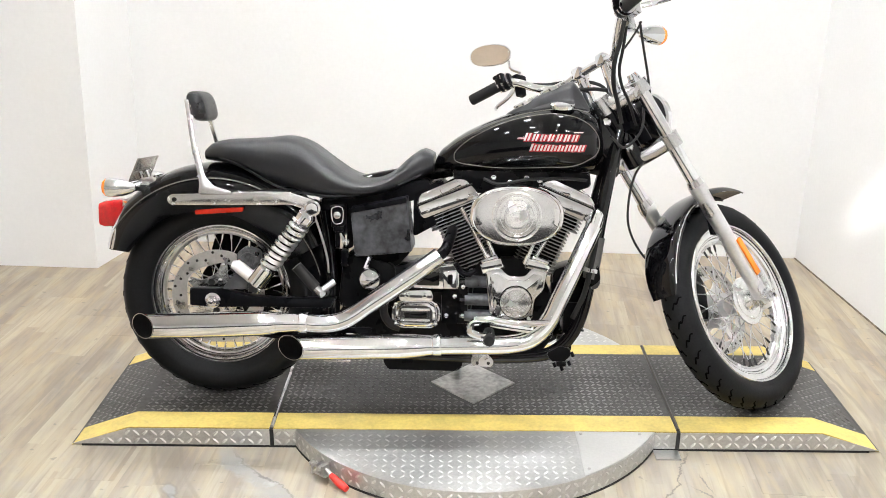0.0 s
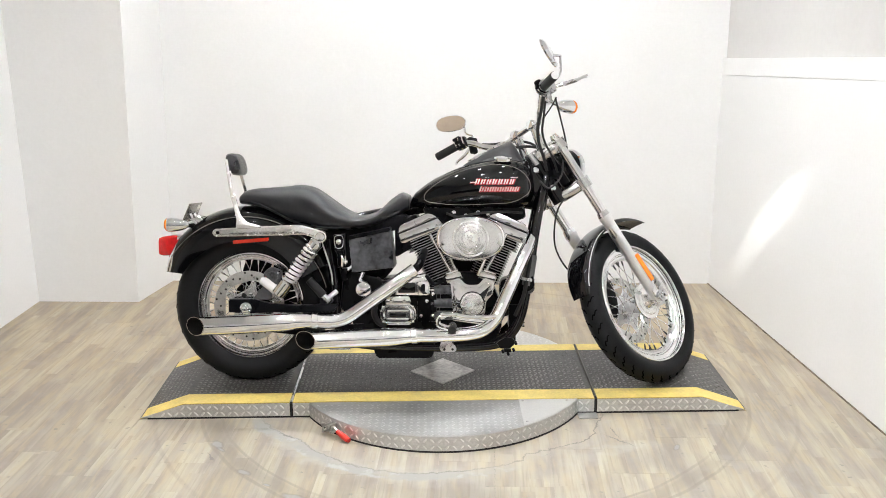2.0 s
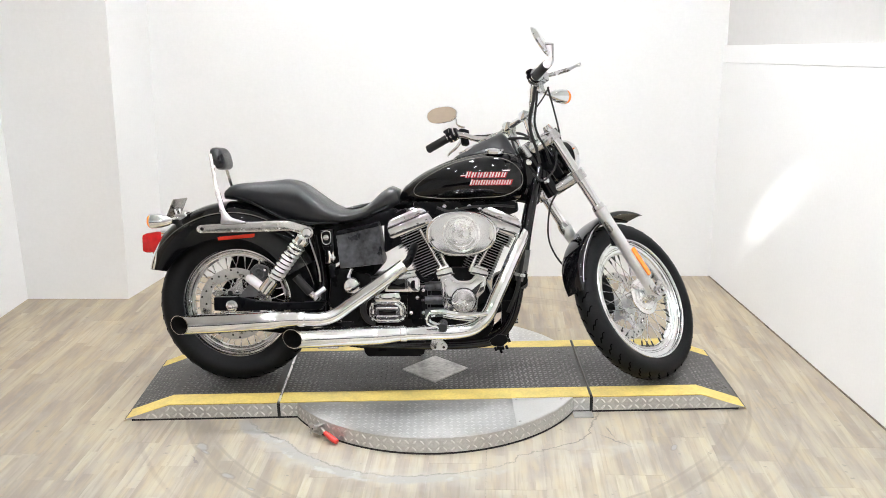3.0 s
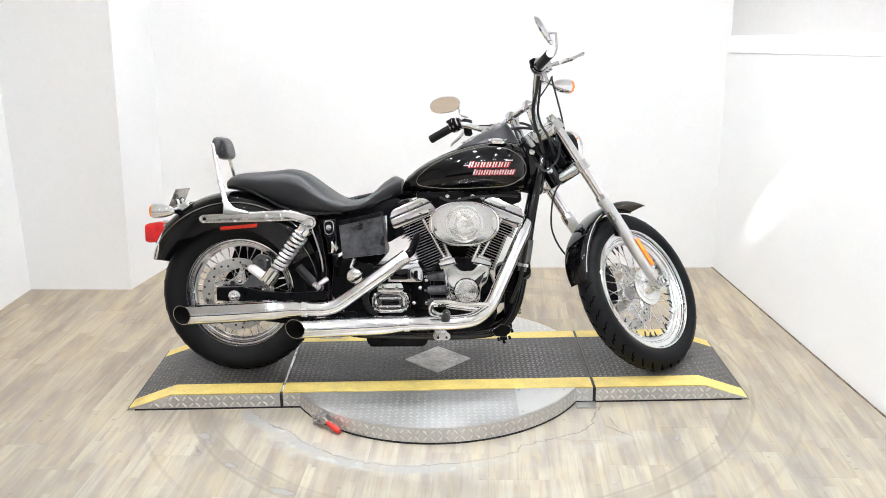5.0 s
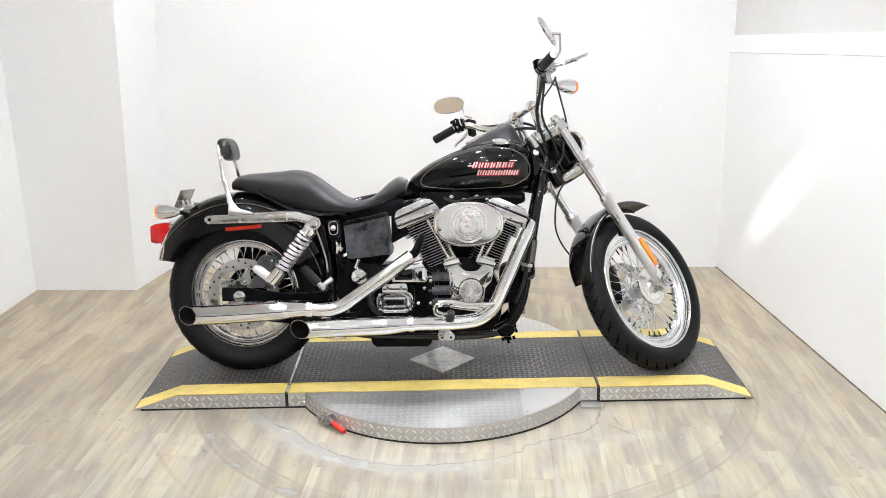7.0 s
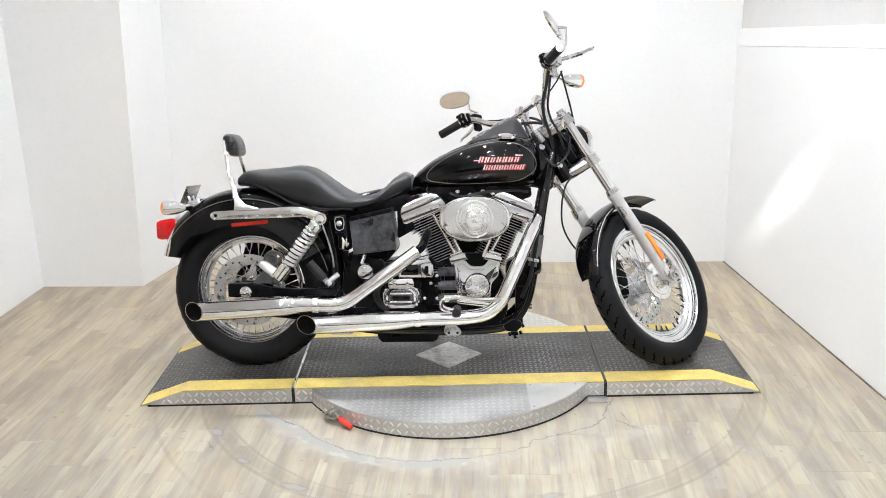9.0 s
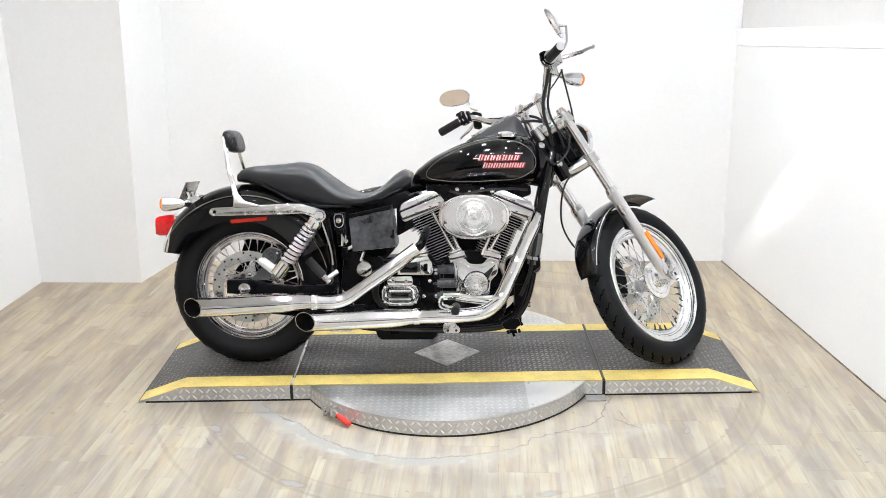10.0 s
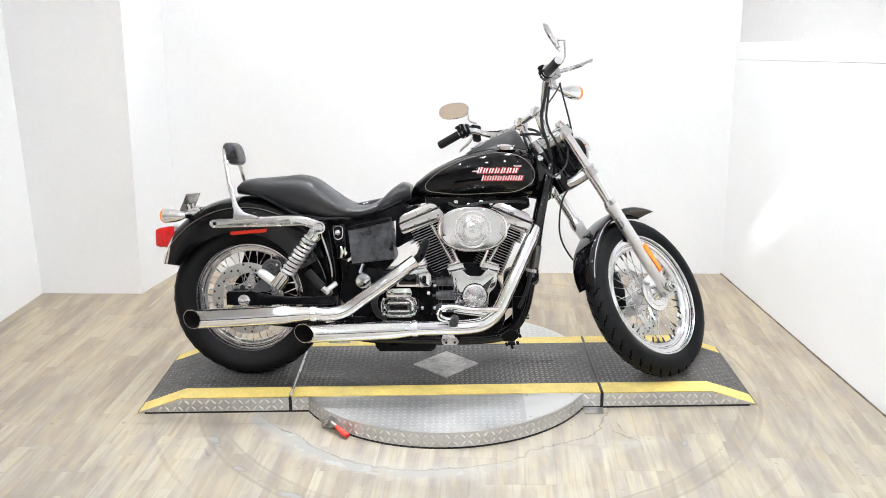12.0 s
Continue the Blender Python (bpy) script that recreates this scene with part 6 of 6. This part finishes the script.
for s in (-1, 1):
    leg = part("fork_leg", moved(tube([fork_at(0.375, s * 0.1), fork_at(0.785, s * 0.1)], 0.0205, 24), STEER), CHROME, bike, "chrome fork tube with alloy slider")
    part("slider", moved(join(tube([fork_at(-0.035, s * 0.1), fork_at(-0.01, s * 0.1), fork_at(0.03, s * 0.1), fork_at(0.36, s * 0.1), fork_at(0.385, s * 0.1), fork_at(0.405, s * 0.1)], [0.02, 0.0225, 0.0238, 0.0238, 0.0275, 0.0275], 24, 2), moved(lathe([(0.021, 0), (0.021, 0.03), (0.012, 0.032)], 20), Matrix.Translation(FRONTC + Vector((0, s * 0.1, 0))) @ pose(0, 0, 0, 90 if s < 0 else -90))), STEER), SLIDER, leg, "bare alloy slider")
    part("dust_seal", moved(tube([fork_at(0.405, s * 0.1), fork_at(0.425, s * 0.1)], [0.028, 0.024], 24), STEER), CHROME, leg)
    part("axle_end", moved(moved(lathe([(0.013, 0), (0.013, 0.016), (0.008, 0.022), (0.0001, 0.023)], 6), Matrix.Translation(FRONTC + Vector((0, s * 0.13, 0))) @ pose(0, 0, 0, 90 if s < 0 else -90)), STEER), CHROME, leg)
    a, b = fork_at(0.075, s * 0.128, 0.006), fork_at(0.20, s * 0.128, 0.006)
    refl = moved(box(0.022, 0.008, 0.128, 0.003), Matrix.Translation((a + b) / 2) @ Matrix.Rotation(-RAKE, 4, "Y"))
    part("fork_reflector", moved(refl, STEER), AMBER, leg, "amber reflector strip")
    part("fork_cap", moved(tube([fork_at(0.78, s * 0.1), fork_at(0.80, s * 0.1)], [0.021, 0.015], 20), STEER), CHROME, leg)
AXIS_X = -0.068
part("upper_triple_clamp", moved(join(*[tube([fork_at(TRIPLE_T - 0.02, s * 0.1), fork_at(TRIPLE_T + 0.022, s * 0.1)], 0.031, 24) for s in (-1, 1)], tube([fork_at(TRIPLE_T, -0.1), fork_at(TRIPLE_T, 0, AXIS_X + 0.015), fork_at(TRIPLE_T, 0.1)], 0.031, 16), tube([fork_at(TRIPLE_T - 0.02, 0, AXIS_X), fork_at(TRIPLE_T + 0.035, 0, AXIS_X)], 0.03, 20)), STEER), ALU, bike, "polished upper fork clamp")
part("lower_triple_clamp", moved(join(*[tube([fork_at(TRIPLE_L - 0.022, s * 0.1), fork_at(TRIPLE_L + 0.022, s * 0.1)], 0.031, 24) for s in (-1, 1)], tube([fork_at(TRIPLE_L, -0.1), fork_at(TRIPLE_L, 0, AXIS_X + 0.01), fork_at(TRIPLE_L, 0.1)], 0.025, 16)), STEER), ALU, bike, "polished lower fork clamp")
BAR = [(0.185, -0.355, 1.066), (0.222, -0.275, 1.082), (0.248, -0.225, 1.078), (0.285, -0.165, 1.035), (0.325, -0.115, 1.022), (0.352, -0.06, 1.042), (0.36, 0.0, 1.048)]
BAR = BAR + [(x, -y, z) for x, y, z in BAR[-2::-1]]
bar = part("handlebar", moved(tube(BAR, 0.0127, 16), STEER), CHROME, bike, "chrome pulled-back handlebar")
for s in (-1, 1):
    part("riser", moved(tube([fork_at(TRIPLE_T + 0.02, s * 0.05, AXIS_X + 0.02), (0.362, s * 0.05, 1.044)], [0.019, 0.017], 18), STEER), CHROME, bar, "chrome bar riser")
    part("riser_cap", moved(box(0.05, 0.034, 0.036, 0.008, (0.36, s * 0.05, 1.046)), STEER), CHROME, bar)
    g0, g1 = Vector((0.185, s * 0.355, 1.066)), Vector((0.222, s * 0.275, 1.082))
    gd = (g1 - g0).normalized()
    grip = part("grip", moved(tube([g0 - gd * 0.012, g0 - gd * 0.008, g0 + gd * 0.095], [0.0155, 0.0175, 0.0175], 20, 1), STEER), RUBBER, bar, "black rubber grip")
    gm = Matrix.Translation(g0) @ gd.to_track_quat("Z", "Y").to_matrix().to_4x4()
    part("grip_end", moved(lathe([(0.0155, -0.0125), (0.012, -0.0145), (0.0001, -0.015)], 20), STEER @ gm), SATIN if s > 0 else SLIDER, grip)
    sw = part("switch_housing", moved(join(tube([g1 + gd * 0.002, g1 + gd * 0.012, g1 + gd * 0.04, g1 + gd * 0.05], [0.022, 0.027, 0.027, 0.02], 16, 1), box(0.03, 0.03, 0.034, 0.006, tuple(g1 + gd * 0.026 + Vector((-0.018, 0, 0.006)))), box(0.012, 0.014, 0.01, 0.002, tuple(g1 + gd * 0.02 + Vector((-0.034, 0, 0.012))))), STEER), SATIN, bar, "black switch housing")
    part("switch_band", moved(join(tube([g1 + gd * 0.016, g1 + gd * 0.022], 0.0278, 16, 1), tube([g1 + gd * 0.001, g1 + gd * 0.006], 0.0255, 16, 1), tube([g1 + gd * 0.036, g1 + gd * 0.042], 0.0276, 16, 1), box(0.012, 0.012, 0.02, 0.003, tuple(g1 + gd * 0.034 + Vector((-0.030, 0, 0.006))))), STEER), CHROME, sw, "bright switch trim")
    part("lever_mount", moved(join(box(0.045, 0.03, 0.03, 0.006, tuple(g1 + gd * 0.045 + Vector((0.035, 0, 0.004)))), box(0.05, 0.045, 0.04, 0.006, tuple(g1 + gd * 0.05 + Vector((0.045, 0, 0.018)))) if s < 0 else box(0.02, 0.02, 0.02, 0.004, tuple(g1 + gd * 0.05 + Vector((0.03, 0, 0.0)))), box(0.03, 0.022, 0.05, 0.005, tuple(g1 + gd * 0.05 + Vector((0.03, 0, -0.03))))), STEER), SATIN if s > 0 else ALU, bar, "lever mount with reservoir")
    part("lever", moved(tube([(0.292, s * 0.268, 1.098), (0.315, s * 0.30, 1.098), (0.325, s * 0.345, 1.09), (0.318, s * 0.385, 1.08), (0.322, s * 0.405, 1.076)], [0.008, 0.0095, 0.008, 0.0065, 0.008], 10, 6, flat=0.6), STEER), ALU, bar, "polished alloy lever")
    # mirror on a bent stem
    mc = Vector((0.243, 0.312, 1.214)) if s > 0 else Vector((0.235, -0.312, 1.207))
    bend = [Vector((0.275, 0.262, 1.150)), Vector((0.268, 0.258, 1.175))] if s > 0 else [Vector((0.288, s * 0.302, 1.13)), Vector((0.2945, s * 0.318, 1.200)), Vector((0.2945, s * 0.319, 1.2045)), Vector((0.290, s * 0.319, 1.207))]
    st = part("mirror_stem", moved(tube([g1 + gd * 0.05 + Vector((0.04, 0, 0.03))] + bend + [mc + (Vector((0.012, -0.036, -0.020)) if s > 0 else Vector((0.012, 0, -0.005)))], 0.0045, 8, 4), STEER), CHROME, bar, "chrome mirror stem")
    mm = STEER @ Matrix.Translation(mc) @ pose(0, 0, 0, 0, -6, 10 if s > 0 else -64) @ pose(0, 0, 0, 20 if s > 0 else -10)
    shell = moved(loft([[(x, y * k, z * k) for y, z in oval(0.084, 0.036, 36, 2.3)] for x, k in ((0.014, 0.55), (0.011, 0.85), (0.003, 1.0), (-0.003, 1.0), (-0.004, 0.95))]), mm)
    sh = part("mirror_shell", shell, CHROME, bar, "oval chrome mirror")
    part("mirror_glass", moved(loft([[(x, y * k, z * k) for y, z in oval(0.084, 0.036, 36, 2.3)] for x, k in ((-0.0035, 0.93), (-0.0046, 0.93))]), mm), MIRROR, sh, "mirror glass")
    fs = part("front_turn_signal", moved(moved(lathe([(0.0001, -0.05), (0.008, -0.048), (0.017, -0.035), (0.025, -0.01), (0.029, 0.02), (0.029, 0.035), (0.026, 0.038)], 28), pose(0.402, s * 0.20, 1.068, 0, 90 - 8)), STEER), CHROME, bar, "chrome bullet turn signal")
    part("lens", moved(moved(lathe([(0.0275, 0.030), (0.0285, 0.040), (0.0265, 0.050), (0.02, 0.058), (0.0001, 0.062)], 28), pose(0.402, s * 0.20, 1.068, 0, 90 - 8)), STEER), AMBER, fs, "amber lens")
    part("signal_stalk", moved(tube([(0.37, s * 0.20, 1.064), (0.33, s * 0.21, 1.06), (0.272, s * 0.215, 1.07)], 0.009, 10), STEER), CHROME, bar, "chrome stalk")
hl = part("headlamp", moved(moved(lathe([(0.0001, -0.075), (0.03, -0.07), (0.06, -0.05), (0.078, -0.015), (0.084, 0.02), (0.088, 0.025), (0.088, 0.04), (0.08, 0.046)], 40), pose(0.545, 0, 0.90, 0, 88)), STEER), GLOSS, bike, "black headlamp bowl")
part("headlamp_ring", moved(moved(lathe([(0.085, 0.02), (0.091, 0.026), (0.091, 0.042), (0.082, 0.05), (0.078, 0.044)], 40), pose(0.545, 0, 0.90, 0, 88)), STEER), CHROME, hl, "chrome headlamp ring")
part("headlamp_lens", moved(moved(lathe([(0.08, 0.044), (0.06, 0.055), (0.03, 0.061), (0.0001, 0.063)], 40), pose(0.545, 0, 0.90, 0, 88)), STEER), mat("lamp_glass", (0.75, 0.76, 0.77), 0.6, 0.08, 0.05), hl, "clear ribbed lens")
part("headlamp_bracket", moved(join(box(0.03, 0.10, 0.05, 0.006, (0.50, 0, 0.975)), tube([(0.47, 0, 0.955), (0.52, 0, 0.985), (0.55, 0, 0.98)], 0.018, 10)), STEER), CHROME, hl, "chrome headlamp bracket")
part("neck_cover", moved(join(box(0.07, 0.12, 0.08, 0.02, (0.45, 0, 0.865)), tube([fork_at(0.60, -0.045, -0.03), fork_at(0.73, -0.045, -0.03)], 0.02, 12)), STEER), SATIN, bike, "black wiring cover between the fork tubes")
# front fender
ff = part("front_fender", moved(fender(FRONTC, radians(179), radians(72), spline([0, 0.04, 0.15, 0.5, 0.85, 1], [0.347, 0.344, 0.342, 0.343, 0.366, 0.394]), spline([0, 0.04, 0.5, 0.85, 1], [0.352, 0.360, 0.368, 0.386, 0.402]), spline([0, 0.05, 0.4, 0.8, 1], [0.042, 0.049, 0.060, 0.060, 0.042]), 30), STEER), GLOSS, bike, "gloss black front fender", sharp=50)
part("fender_trim", moved(tube([FRONTC + Vector((0.352 * math.cos(radians(a)), -0.0605 + 0.0085 * max(0, (a - 150) / 25), 0.352 * math.sin(radians(a)))) for a in range(174, 118, -6)], 0.0022, 6, 3), STEER), CHROME, ff, "bright edge trim")
part("fender_bracket", moved(join(box(0.05, 0.012, 0.09, 0.004, (0.705, -0.078, 0.555)), box(0.05, 0.012, 0.09, 0.004, (0.705, 0.078, 0.555))), STEER), SATIN, ff, "black fender bracket")
part("front_caliper", moved(join(prism(rounded([(0.69, 0.36), (0.715, 0.43), (0.775, 0.445), (0.790, 0.36), (0.775, 0.275), (0.71, 0.265)], 0.02), 0.055, 0.115, 0.008)), STEER), BLACKMETAL, bike, "black front brake caliper")


# --- cables and hoses ---
def cable(name, label, pts, r, material=RUBBER, steer=True):
    return part(name, moved(tube(pts, r, 8, 8), STEER if steer else Matrix.Identity(4)), material, bike, label)


cable("throttle_cable", "black throttle cable", [(0.236, -0.242, 1.05), (0.24, -0.21, 1.0), (0.245, -0.18, 0.965), (0.27, -0.145, 0.942), (0.318, -0.10, 0.925), (0.373, -0.06, 0.90), (0.40, -0.04, 0.85)], 0.0066)
cable("throttle_cable", "black throttle cable", [(0.25, -0.235, 1.04), (0.262, -0.20, 0.99), (0.294, -0.15, 0.957), (0.343, -0.11, 0.931), (0.402, -0.08, 0.90), (0.44, -0.06, 0.84)], 0.0046)
cable("brake_hose", "black brake hose", [(0.302, -0.25, 1.06), (0.29, -0.23, 1.03), (0.268, -0.20, 0.992)], 0.003)
cable("signal_wire", "thin black wire", [(0.302, -0.245, 1.06), (0.34, -0.215, 1.04), (0.385, -0.18, 1.015), (0.43, -0.145, 0.98), (0.459, -0.12, 0.943), (0.485, -0.095, 0.90)], 0.0038)
cable("clutch_cable", "black clutch cable", [(0.27, 0.23, 1.08), (0.33, 0.17, 1.06), (0.38, 0.10, 1.05), (0.43, 0.04, 1.02), (0.44, 0.0, 0.95)], 0.0055)
cable("wiring_loom", "black wiring loom", [(0.29, 0.16, 1.03), (0.33, 0.08, 1.0), (0.37, 0.0, 0.975), (0.41, -0.05, 0.94), (0.43, -0.06, 0.89)], 0.006)
cable("front_brake_line", "black front brake line", [(0.48, -0.03, 0.74), (0.462, 0.0, 0.70), (0.467, 0.04, 0.64), (0.493, 0.08, 0.57), (0.55, 0.10, 0.50), (0.63, 0.10, 0.44), (0.70, 0.09, 0.42)], 0.0038)
cable("neck_cable", "black cable by the neck", [(0.40, -0.06, 0.83), (0.44, -0.075, 0.80), (0.49, -0.05, 0.85), (0.50, -0.02, 0.92)], 0.004, RUBBER, False)


# ---- floor, plank by plank ----
floor_slab = tagged(part("floor", box(6.9, 7.6, 0.05, 0, (-0.45, -2.06, -0.0285)), MATTBLACK, None, "pale oak-look vinyl plank floor with scuffed rings round the turntable", ROOM), "", "floor", "", "structure")
PW, PL = 0.2032, 1.22
plank = finish(box(PW - 0.0003, PL - 0.0003, 0.0035, 0.0002, (0, 0, -0.00175), 1))
plank.materials.append(OAK)
short = {}


def plank_of(length):
    """One mesh for each length of plank, cut where it meets a wall."""
    k = round(length, 3)
    if k not in short:
        short[k] = finish(box(PW - 0.0003, k - 0.0003, 0.0035, 0.0002, (0, 0, -0.00175), 1))
        short[k].materials.append(OAK)
    return short[k]


short[PL] = plank
for i in range(-6, 26):
    x = LEFTW - 0.12 + (i + 0.5) * PW
    if x > 2.85:
        continue
    back = BACK + 0.1 if i >= 0 else -1.62
    start = BACK + 0.1 + 0.37 * (i * 1.618 % 1) * PL
    for j in range(7):
        y1, y0 = min(start - j * PL, back), max(start - (j + 1) * PL, FRONT - 0.1)
        if y1 - y0 < 0.05:
            continue
        part("plank", plank_of(y1 - y0) if y1 - y0 < PL - 0.001 else plank, None, floor_slab, "", pose(x, (y0 + y1) / 2, 0, 0, 0, 180 * ((i * 7 + j * 3) % 2)))
